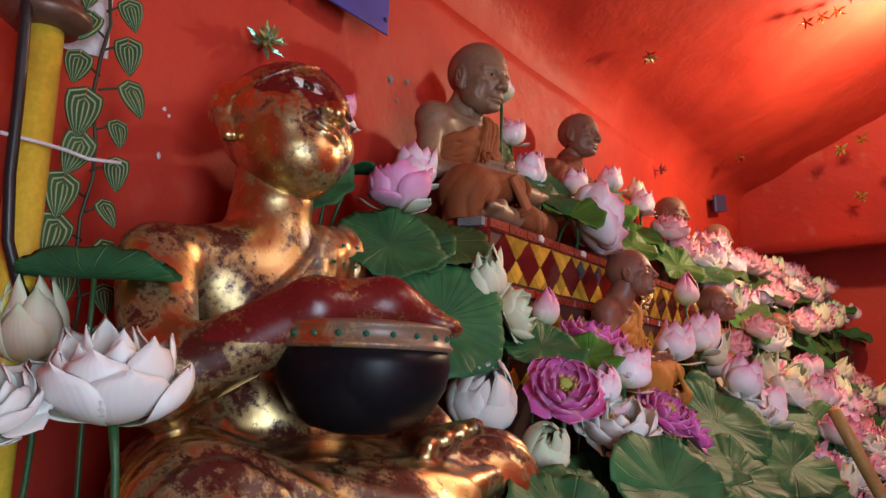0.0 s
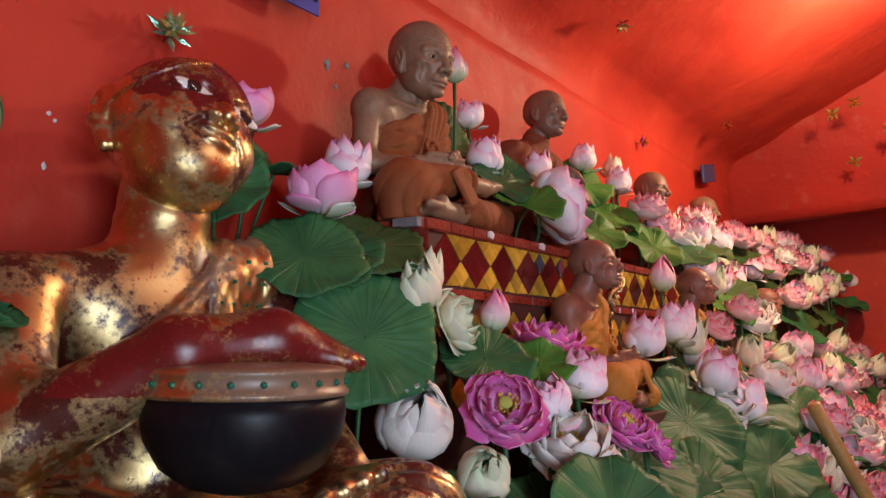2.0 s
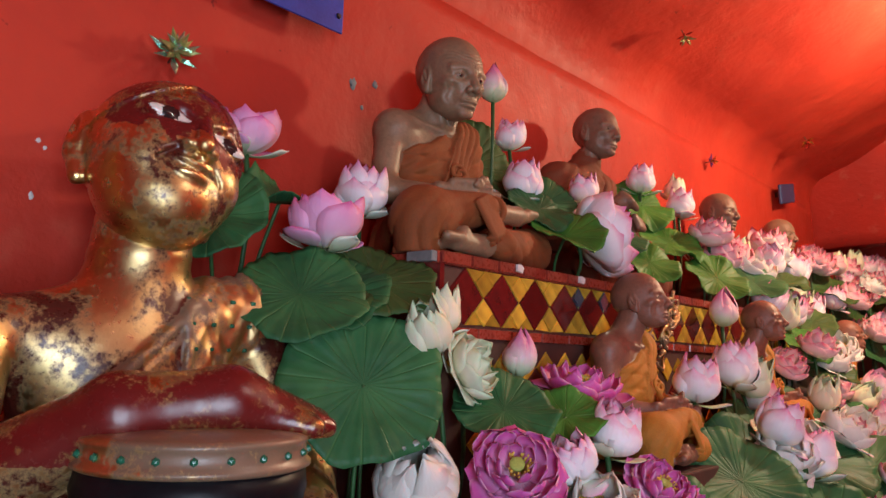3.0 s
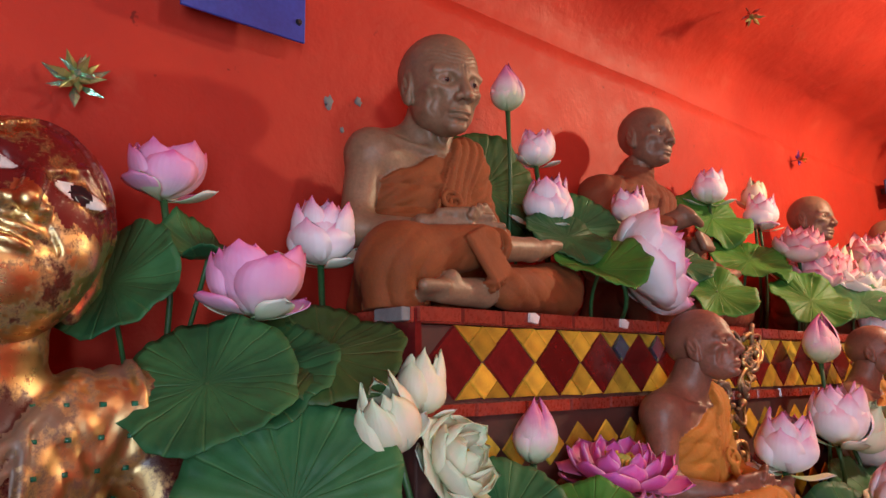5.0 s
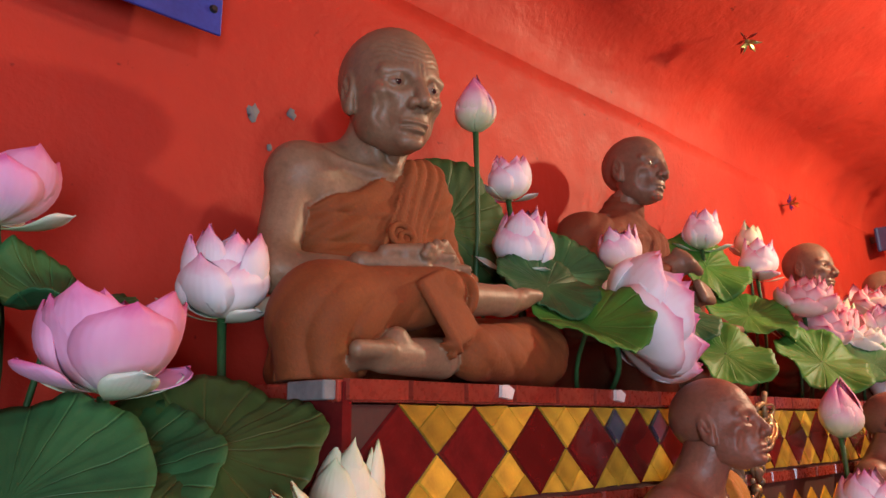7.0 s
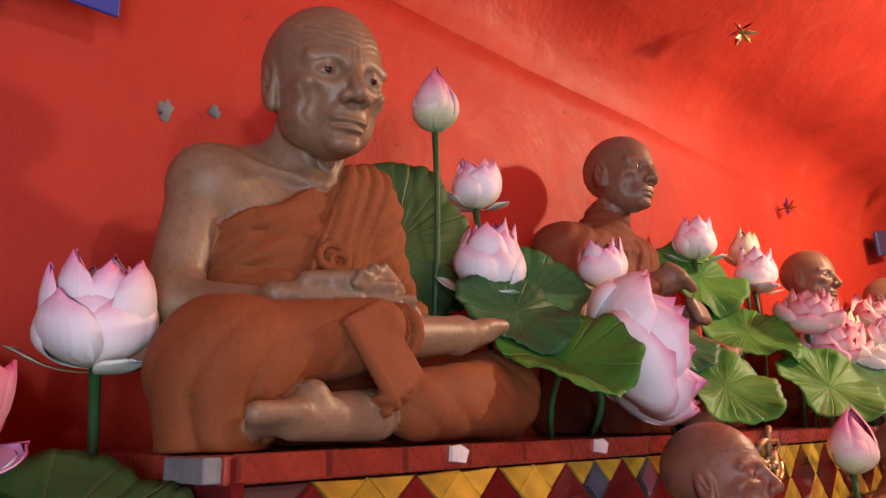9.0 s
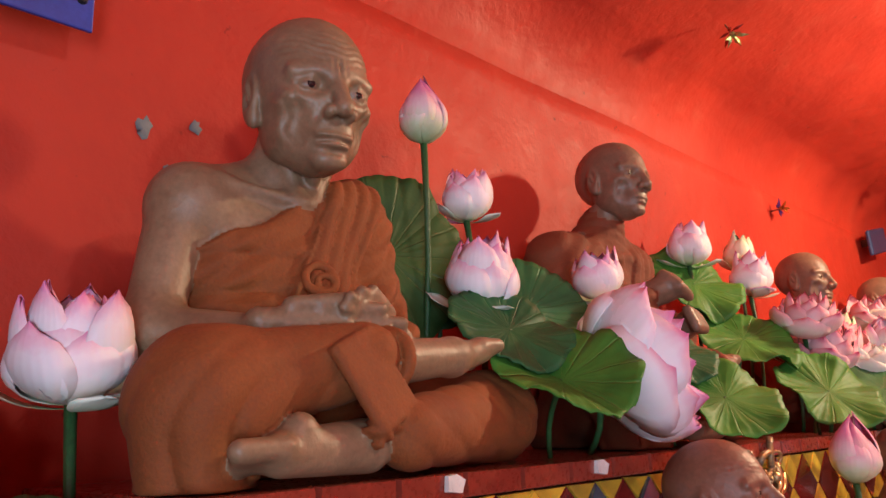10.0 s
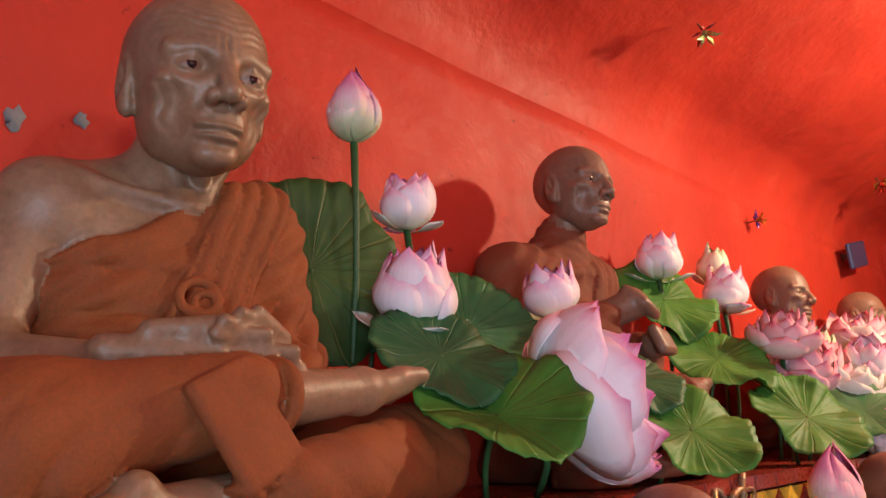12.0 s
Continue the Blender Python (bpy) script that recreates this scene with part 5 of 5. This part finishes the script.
# front bank
lotus("cabbage", -1.02, 1.80, 1.100, 0.245, (0.55, -0.55, 0.55), to=(-1.05, 1.84, 0.79))
lotus("magenta", -0.845, 1.915, 1.130, 0.155, (0.55, -0.60, 0.62))
lotus("white", -0.77, 2.12, 1.030, 0.20, (0.35, -0.35, 0.9))
lotus("cabbage", -0.87, 1.865, 0.975, 0.18, (0.5, -0.6, 0.6), to=(-0.95, 1.93, 0.79), dyed=P_CREAM)
lotus("pale", -0.81, 2.285, 1.192, 0.165, (0.25, 0.15, 1))
lotus("pale", -0.83, 2.12, 1.13, 0.14, (-0.1, -0.5, 0.9))
lotus("magenta", -0.705, 2.33, 1.065, 0.14, (0.60, -0.2, 0.75))
lotus("magenta", -0.665, 2.42, 1.015, 0.13, (0.7, 0.3, 0.6))
lotus("magenta", -0.985, 2.42, 1.295, 0.19, (0.25, -0.1, 1))
lotus("pale", -0.90, 3.02, 1.305, 0.185, (0.2, -0.1, 1))
lotus("pale", -0.90, 3.37, 1.355, 0.205, (0.15, 0.0, 1))
lotus("pale", -0.70, 3.20, 1.180, 0.19, (0.45, 0.0, 0.9))
lotus("white", -0.70, 3.24, 1.085, 0.20, (0.6, -0.3, 0.7))
lotus("white", -0.70, 4.30, 1.110, 0.20, (0.5, -0.3, 0.8))
lotus("pale", -0.80, 5.25, 1.26, 0.24, (0.3, -0.2, 1))
lotus("rose", -0.50, 3.55, 0.77, 0.20, (0.4, -0.3, 0.9))
lotus("rose", -0.46, 3.72, 0.72, 0.20, (0.4, -0.2, 0.9))
# flowers at the near end
lotus("rose", -0.975, 0.70, 1.125, 0.195, (0.15, -0.2, 1), dyed=P_WHITE)
lotus("cream", -1.40, 0.80, 1.215, 0.165, (0.15, -0.3, 1))
lotus("white", -1.02, 0.555, 1.09, 0.12, (0.4, -0.4, 0.8))

# leaves
leaf(-1.085, 1.690, 1.292, 0.178, (0.80, -0.50, 0.42), 30, 0.05, 0.03, seed=3)
leaf(-1.195, 1.595, 1.480, 0.150, (0.55, -0.45, 0.75), 0, 0.04, 0.05, seed=5)
leaf(-1.19, 1.815, 1.530, 0.150, (0.50, -0.35, 0.85), 60, 0.02, 0.06, material=L_OLIVE, seed=6)
leaf(-1.235, 1.70, 1.49, 0.15, (0.4, -0.5, 0.8), 10, 0.04, 0.05, seed=8)
leaf(-1.42, 1.70, 1.72, 0.10, (0.4, 0.1, 0.8), 20, 0.1, 0.1, 0.4, seed=9, to=(-1.5, 1.68, 1.5))
leaf(-1.44, 1.52, 1.66, 0.13, (0.6, -0.4, 0.4), 80, 0.1, 0.1, 0.3, seed=10, to=(-1.5, 1.6, 1.4))
leaf(-0.99, 2.07, 1.235, 0.13, (0.5, -0.4, 0.8), 0, 0.05, 0.06, seed=11)
leaf(-0.90, 2.20, 1.22, 0.10, (0.3, -0.5, 0.8), 0, 0.05, 0.08, seed=12, material=L_BRIGHT)
leaf(-0.76, 2.00, 0.83, 0.17, (0.55, -0.45, 0.75), 0, 0.05, 0.06, seed=13)
leaf(-0.74, 2.42, 0.945, 0.20, (0.50, -0.35, 0.85), 30, 0.04, 0.06, seed=14)
leaf(-0.72, 2.90, 1.02, 0.19, (0.55, -0.40, 0.75), 70, 0.04, 0.06, seed=15)
leaf(-0.62, 2.68, 0.86, 0.19, (0.5, -0.3, 0.85), 70, 0.04, 0.06, seed=16)
leaf(-0.93, 1.74, 0.90, 0.13, (0.5, -0.5, 0.75), 70, 0.04, 0.06, seed=17)
leaf(-0.68, 3.55, 1.03, 0.20, (0.5, -0.4, 0.75), 70, 0.04, 0.08, seed=18)
leaf(-0.60, 3.95, 0.97, 0.22, (0.5, -0.4, 0.75), 70, 0.04, 0.08, seed=19, material=L_GREEN)
leaf(-1.545, 2.60, 2.02, 0.185, (0.85, -0.30, 0.25), 40, 0.05, 0.05, seed=20, material=L_OLIVE, to=(-1.55, 2.60, 1.62))
leaf(-1.505, 2.72, 1.96, 0.10, (0.8, -0.3, 0.4), 40, 0.05, 0.08, seed=21, to=(-1.52, 2.7, 1.62))
leaf(-1.36, 2.80, 1.90, 0.15, (0.75, -0.25, 0.5), 0, 0.03, 0.05, seed=22, to=(-1.42, 2.8, 1.62))
leaf(-1.165, 2.63, 1.745, 0.115, (0.35, -0.35, 0.85), 115, 0.02, 0.05, 0.38, seed=23, material=L_BRIGHT, long=1.25, to=(-1.25, 2.7, 1.62))
leaf(-1.26, 2.62, 1.84, 0.115, (0.6, -0.2, 0.7), 20, 0.05, 0.06, seed=24, to=(-1.30, 2.66, 1.62))
leaf(-1.115, 3.13, 1.715, 0.120, (0.55, -0.35, 0.75), 90, 0.06, 0.08, seed=25, material=L_BRIGHT, to=(-1.2, 3.15, 1.62))
leaf(-1.22, 3.13, 1.82, 0.10, (0.6, -0.2, 0.7), 30, 0.06, 0.08, seed=26, to=(-1.25, 3.15, 1.62))
leaf(-1.50, 3.86, 2.09, 0.16, (0.7, -0.3, 0.6), 10, 0.06, 0.12, seed=27, material=L_BRIGHT)
leaf(-1.36, 3.85, 1.90, 0.16, (0.5, -0.3, 0.8), 10, 0.06, 0.1, seed=28, material=L_BRIGHT)
leaf(-1.15, 3.87, 1.735, 0.15, (0.55, -0.35, 0.7), 100, 0.06, 0.1, seed=29, material=L_BRIGHT)
# low cover of leaves down the front of the bank
cover = random.Random(77)
for i in range(34):
    y = 1.55 + 2.2 * (i + cover.random()) / 34
    lane = i % 3
    x, z = ((-0.66, 0.86), (-0.50, 0.70), (-0.36, 0.58))[lane]
    leaf(x + cover.uniform(-0.06, 0.06), y, z + cover.uniform(-0.05, 0.05), cover.uniform(0.12, 0.17), (cover.uniform(0.4, 0.9), cover.uniform(-0.5, 0.1), 0.8), cover.uniform(0, 360), 0.05, 0.09, cover.uniform(0, 0.2), L_GREEN, seed=300 + i)
# rolled leaf on its stalk
leaf(-1.285, 0.845, 1.300, 0.078, (0, 0, 1), 34, 0.0, 0.02, 0.0, seed=30, curl=2.7, long=1.95, to=(-1.275, 0.855, 0.79), label="green lotus leaf rolled into a trough")

# the bank goes on along the altar
bank = random.Random(21)
kinds = ["rose", "pale", "rose", "white", "cream", "rose", "pale"]
for i in range(222):
    y = 3.3 + 5.2 * (i + bank.random()) / 222
    lane = i % 6
    far = max(0.0, y - 4.2)
    x, z = ((-1.28, 1.86 + 0.08 * far), (-0.88, 1.24), (-0.66, 1.06), (-0.44, 0.80), (-1.10, 1.62 + 0.11 * far), (-0.95, 1.40 + 0.11 * far))[lane]
    x += bank.uniform(-0.09, 0.09)
    z += bank.uniform(-0.06, 0.08)
    if lane == 0 and y < 4.25 or lane == 1 and y < 3.6 or lane >= 4 and y < 4.25:
        continue
    if lane >= 4 and any(abs(y - q) < 0.24 for q in (4.02, 5.55)):
        continue
    if lane >= 1 and any(abs(y - q) < 0.2 for q in (4.02, 5.55)):
        z -= 0.14
        x += 0.14
    lotus(bank.choice(kinds), x, y, z, bank.uniform(0.15, 0.22), (bank.uniform(0.1, 0.7), bank.uniform(-0.5, 0.2), 0.9))
for i in range(84):
    y = 2.6 + 5.7 * (i + bank.random()) / 84
    lane = i % 6
    far = max(0.0, y - 4.2)
    x, z = ((-1.22, 1.73 + 0.05 * far), (-0.86, 1.10), (-0.60, 0.88), (-0.40, 0.66), (-1.06, 1.48 + 0.10 * far), (-0.92, 1.26 + 0.10 * far))[lane]
    if lane == 0 and y < 4.1 or lane == 1 and y < 3.0 or lane >= 4 and (y < 4.25 or any(abs(y - q) < 0.24 for q in (4.02, 5.55))):
        continue
    leaf(x + bank.uniform(-0.1, 0.1), y, z + bank.uniform(-0.05, 0.06), bank.uniform(0.13, 0.20), (bank.uniform(0.3, 0.8), bank.uniform(-0.5, 0.0), 0.8), bank.uniform(0, 360), 0.05, 0.09, bank.uniform(0, 0.2), bank.choice([L_GREEN, L_BRIGHT, L_OLIVE] if lane in (0, 4, 5) else [L_GREEN]), seed=100 + i)


# ---- things on the wall ----
def jewel(x, y, z, colour, size, n, facing=(1, 0, 0.1), label="cluster of faceted glass on the wall", seed=1, second=None):
    """Star of pointed glass petals round a stud, standing off the wall on a short pin."""
    r = random.Random(seed)
    ob = thing("wall_ornament", Matrix.Translation((x, y, z)) @ up_to(facing, r.uniform(0, 90)), label, "ornament", "glass ornaments on the plaster")
    bm = bmesh.new()
    vs = [bm.verts.new(p) for p in ((0, 0.0, 0.1), (0.5, 0.16, 0.22), (1.0, 0, 0.32), (0.5, -0.16, 0.22), (0.5, 0, 0.36), (0.5, 0, 0.08))]
    for f in ((0, 1, 4), (1, 2, 4), (2, 3, 4), (3, 0, 4), (0, 5, 1), (1, 5, 2), (2, 5, 3), (3, 5, 0)):
        bm.faces.new([vs[i] for i in f])
    first = part("glass_petal", bm, GEM_MAT[colour], ob)
    first.matrix_basis = Matrix.Scale(size, 4)
    other = None
    for k in range(1, n):
        me = first.data
        if second and k % 2:
            if other is None:
                other = first.data.copy()
                other.materials[0] = GEM_MAT[second]
            me = other
        p = new("glass_petal", me)
        p.parent = ob
        s = size * r.uniform(0.75, 1.0)
        p.matrix_basis = pose(0, 0, 0.25 * size * (k % 2), r.uniform(-12, 12), r.uniform(-35, -5) * (k % 2), 360 * k / n + r.uniform(-12, 12)) @ Matrix.Scale(s, 4)
    g = bmesh.new()
    bmesh.ops.create_icosphere(g, subdivisions=1, radius=0.22 * size, matrix=Matrix.Translation((0, 0, 0.32 * size)))
    part("stud", g, GEM_MAT[second or colour], ob)
    part("pin", box_bm(-0.002, 0.002, -0.002, 0.002, -0.03, 0.1 * size), BROWN_METAL, ob)
    return ob


jewel(-1.612, 5.00, 2.56, "purple", 0.052, 9, seed=2, label="purple glass star ornament pinned to the wall", second="gold")
jewel(-1.30, 3.90, 2.895, "red", 0.060, 10, (0.4, 0, -0.9), seed=3, label="red glass flower ornament hanging off the vault", second="green")
jewel(-1.33, 6.00, 2.885, "gold", 0.07, 8, (0.4, 0, -0.9), seed=4, second="red")
for k, (x, y, z, c) in enumerate(((-0.55, 6.55, 3.05, "gold"), (-0.70, 6.58, 3.00, "green"), (-0.35, 6.75, 2.88, "green"), (-0.62, 6.95, 2.70, "green"), (-0.25, 6.95, 2.66, "gold"))):
    jewel(x, y, z, c, 0.07, 8, (0, -0.9, -0.3), seed=10 + k, second="gold")
for k in range(7):
    jewel(-0.62 + 0.075 * k, 4.55 + 0.05 * (k % 3), 3.20 + 0.034 * k, "gold", 0.055, 8, (0.4, -0.1, -0.9), seed=20 + k, label="gold glass flower ornament on the vault", second="red" if k % 3 == 0 else "gold")
# large mirrored flower on the wall behind the gilded head
jewel(-1.610, 1.490, 2.075, "teal", 0.075, 12, (1, -0.2, 0.30), seed=7, label="teal and gold mirrored lotus ornament on the wall", second="green")
jewel(-1.595, 1.490, 2.085, "green", 0.055, 9, (1, -0.2, 0.45), seed=9, label="small inner ring of a mirrored lotus ornament", second="teal")


def chip(y, z, w, h, material, seed, label):
    """Shallow irregular scab of bare filler on the paint."""
    r = random.Random(seed)
    n = 14
    rim = [(math.cos(2 * math.pi * k / n) * w * r.uniform(0.6, 1.2), math.sin(2 * math.pi * k / n) * h * r.uniform(0.6, 1.2)) for k in range(n)]
    verts = [(0, a, b) for a, b in rim] + [(0.0025, a * 0.8, b * 0.8) for a, b in rim] + [(0.0008, 0, 0)]
    faces = [(k, (k + 1) % n, n + (k + 1) % n, n + k) for k in range(n)] + [(n + k, n + (k + 1) % n, 2 * n) for k in range(n)]
    p = Vector((WALL_X, y, z))
    x = WALL_X + 0.018 * noise.noise(p * 1.3) + 0.009 * noise.noise(p * 4.1 + Vector((3, 1, 7))) + 0.001
    ob = link_mesh("plaster_scar", verts, faces, material)
    ob.matrix_basis = pose(x, y, z)
    return tagged(ob, label, "wall damage", "scars on the red wall")


chip(2.13, 2.20, 0.017, 0.024, GREY_PLASTER, 1, "bare grey patch of filler on the red wall")
chip(2.225, 2.225, 0.012, 0.016, GREY_PLASTER, 2, "bare grey patch of filler on the red wall")
chip(2.175, 2.135, 0.007, 0.010, GREY_PLASTER, 3, "bare grey patch of filler on the red wall")
chip(1.21, 1.80, 0.007, 0.006, WHITE_PLASTIC, 4, "white lump of glue on the red wall")
chip(1.225, 1.785, 0.005, 0.006, WHITE_PLASTIC, 5, "white lump of glue on the red wall")
chip(1.208, 1.675, 0.006, 0.010, WHITE_PLASTIC, 6, "white lump of glue on the red wall")

# blue sign hung off the wall
sign = thing("blue_sign", pose(-1.565, 1.838, 2.455, 0, 0, 0), "plain blue enamel sign plate hung on the wall", "sign")
board = part("plate", box_bm(-0.004, 0.004, -0.155, 0.165, -0.155, 0.16, 0.003), BLUE_ENAMEL, sign)
for yy in (-0.135, 0.145):
    for zz in (-0.105, 0.135):
        g = bmesh.new()
        bmesh.ops.create_cone(g, cap_ends=True, segments=12, radius1=0.009, radius2=0.006, depth=0.006, matrix=Matrix.Translation((0.007, yy, zz)) @ Matrix.Rotation(math.pi / 2, 4, "Y"))
        part("screw", g, BLACK_RUBBER, board, "black screw head")
for yy in (-0.1, 0.1):
    part("spacer", box_bm(-0.075, -0.004, yy - 0.01, yy + 0.01, 0.05, 0.07), BROWN_METAL, sign)
plate = thing("small_sign", pose(-1.56, 6.32, 2.60, 12, 0, 0), "small dark blue plate on the wall", "sign")
part("plate", box_bm(-0.012, 0.012, -0.16, 0.16, -0.07, 0.07, 0.01), NAVY, plate)
part("bracket", box_bm(-0.085, -0.012, -0.02, 0.02, -0.02, 0.02), BROWN_METAL, plate)

# yellow pole with a black cable and a tie
PX, PY = -1.45, 0.785
pole = thing("yellow_pole", pose(PX, PY, 0.5), "yellow painted pole with a black cable tied on", "pole")
bm = bmesh.new()
bmesh.ops.create_cone(bm, cap_ends=True, segments=24, radius1=0.040, radius2=0.036, depth=1.31, matrix=Matrix.Translation((0, 0, 0.655)))
bmesh.ops.bevel(bm, geom=[e for e in bm.edges if len(e.link_faces) == 2 and abs(e.verts[0].co.z - e.verts[1].co.z) < 1e-4], offset=0.004, segments=2, affect="EDGES")
part("shaft", bm, YELLOW, pole, "", True)
link_mesh("cable", *tube([(0.045, -0.075, 1.6), (0.045, -0.06, 1.25), (0.05, -0.058, 1.12), (0.05, -0.056, 0.98), (0.05, -0.045, 0.86), (0.05, -0.015, 0.78), (0.045, 0.03, 0.72), (0.03, 0.08, 0.66)], [0.011] * 8, 10), BLACK_RUBBER, pole, "black rubber cable")
link_mesh("tie", *tube([(0.045, -0.08, 1.055), (0.050, 0.0, 1.055), (0.045, 0.045, 1.055), (0.05, 0.09, 1.048), (0.07, 0.15, 1.052)], [0.004] * 5, 6), WHITE_PLASTIC, pole, "white plastic tie")
link_mesh("cap", *lathe([(0.0, 1.36), (0.05, 1.36), (0.085, 1.33), (0.085, 1.315), (0.06, 1.295), (0.0, 1.295)], 24), BROWN_METAL, pole, "brown tin cap")
card = thing("card", pose(-1.50, 0.895, 1.86, 0, -4, -20), "blank pale card behind the pole", "card")
part("sheet", box_bm(-0.002, 0.002, -0.05, 0.05, -0.06, 0.09, 0.001), WHITE_PLASTIC, card)

# hanging vine of striped leaves beside the pole
vine = thing("hanging_vine", pose(-1.45, 0.90, 0.0), "hanging artificial vine with striped heart-shaped leaves", "vine")
vr = random.Random(5)
stalk = [(0.0, 0.01 + 0.012 * math.sin(k * 1.7), 1.95 - 0.085 * k) for k in range(10)]
link_mesh("stalk", *tube(stalk, [0.004] * 10, 6), STEM_DARK, vine, "dark brown stalk")


def heart_leaf(w, h):
    """Pointed heart-shaped leaf, domed, hanging tip down in the yz plane."""
    top, uv, rows, cols = [], [], 9, 8
    for i in range(rows + 1):
        t = i / rows
        half = w * (math.sin(math.pi * min(1, 0.12 + 0.88 * t) ** 0.62)) ** 0.85 if 0 < t < 1 else 0.001
        for j in range(cols + 1):
            s = -1 + 2 * j / cols
            y, z = s * half, -h * t + 0.18 * h * (abs(s) ** 2) * (1 - t) ** 2 * 2
            top.append((0.28 * w * (1 - s * s) * math.sin(math.pi * t) + 0.004 * math.cos(s * 9), y, z))
            uv.append((0.5 + 0.5 * s, t))
    n, wd, faces = len(top), cols + 1, []
    low = [(p[0] - 0.002, p[1], p[2]) for p in top]
    for i in range(rows):
        for j in range(cols):
            a = i * wd + j
            faces += [(a, a + wd, a + wd + 1, a + 1), (n + a, n + a + 1, n + a + wd + 1, n + a + wd)]
    return top + low, faces, uv + uv


hv, hf, hu = heart_leaf(0.038, 0.085)
heart = None
for k in range(9):
    for side in (-1, 1):
        if heart is None:
            ob = link_mesh("striped_leaf", hv, hf, L_STRIPE, vine, "dark green leaf with pale stripes", hu)
            heart = ob.data
        else:
            ob = new("striped_leaf", heart)
            ob.parent = vine
        z = 1.94 - 0.088 * k - (0.03 if side > 0 else 0)
        y = 0.01 + side * vr.uniform(0.034, 0.066)
        s = vr.uniform(0.72, 1.0) * (0.98 if side < 0 else 0.80)
        ob.matrix_basis = pose(0.01 + vr.uniform(0, 0.02), y, z, 14 * side + vr.uniform(-10, 10), vr.uniform(-20, 5), vr.uniform(-35, 5)) @ Matrix.Scale(s, 4)
        link_mesh("twig", *tube([(0.0, 0.01, z - 0.02), (0.006, y * 0.6, z - 0.006), (0.01, y, z)], [0.0028] * 3, 5), STEM_DARK, vine)

# bamboo rod leaning on the front of the bank
rod = link_mesh("bamboo_rod", *tube([(0.045, 3.64, 0.004), (-0.12, 3.485, 0.42), (-0.264, 3.35, 0.769), (-0.335, 3.284, 0.938), (-0.392, 3.23, 1.075)], [0.026, 0.026, 0.025, 0.025, 0.024], 12), WOOD)
tagged(rod, "pale yellow bamboo rod leaning among the flowers", "rod")
cable = link_mesh("hanging_cable", *tube([(-0.30, 8.22, 2.9), (-0.33, 8.2, 2.45), (-0.36, 8.2, 2.0), (-0.34, 8.2, 1.5), (-0.33, 8.2, 1.0)], [0.018] * 5, 8), BLACK_RUBBER)
tagged(cable, "black cable hanging down the end wall", "cable")

# fittings at the two point lamps; the second one only dresses the added fill
for nm, (x, y, z), lab in (("ceiling_bulb", (0.02, 4.95, 3.04), "unseen bare warm bulb on a short cord"), ("ceiling_bulb", (1.35, 2.30, 3.05), "unseen bare warm bulb on a short cord")):
    top = min(2.72 + SLOPE * (x - WALL_X), 3.66)
    b = thing(nm, pose(x, y, z), lab, "lamp", "ceiling bulbs")
    link_mesh("cord", *tube([(0, 0, top - z + 0.02), (0, 0, 0.15)], [0.004] * 2, 6), BLACK_RUBBER, b)
    link_mesh("socket", *lathe([(0.0, 0.18), (0.018, 0.18), (0.02, 0.12), (0.0, 0.12)], 14), BLACK_RUBBER, b)


# gilt relief of curling vines on the mosaic behind the lower statues
def relief(y, z, size, seed):
    r = random.Random(seed)
    ob = thing("gilt_relief", pose(-1.128, y, z), "gilt relief of curling vines and beads on the mosaic", "ornament", "gilt reliefs on the altar")
    for k in range(9):
        cy, cz, turn, way = r.uniform(-0.5, 0.5) * size, r.uniform(-0.6, 0.6) * size, r.uniform(0, 6.28), r.choice((-1, 1))
        pts, rad = [], []
        for i in range(16):
            a, q = turn + way * i * 0.42, (0.30 - 0.016 * i) * size
            pts.append((0.010 + 0.006 * math.sin(i * 0.7), cy + q * math.cos(a), cz + q * math.sin(a)))
            rad.append(0.055 * size * (1 - i / 22))
        link_mesh("curl", *tube(pts, rad, 6), GOLD_TRIM, ob)
    for k in range(10):
        g = bmesh.new()
        bmesh.ops.create_icosphere(g, subdivisions=2, radius=r.uniform(0.04, 0.09) * size, matrix=Matrix.Translation((0.012, r.uniform(-0.5, 0.5) * size, r.uniform(-0.6, 0.6) * size)))
        part("bead", g, GOLD_TRIM, ob, "", True)
    return ob


for k, (y, z) in enumerate(((3.10, 1.46), (3.28, 1.50), (3.18, 1.33), (4.30, 1.45), (4.45, 1.36))):
    relief(y, z, 0.15, 40 + k)
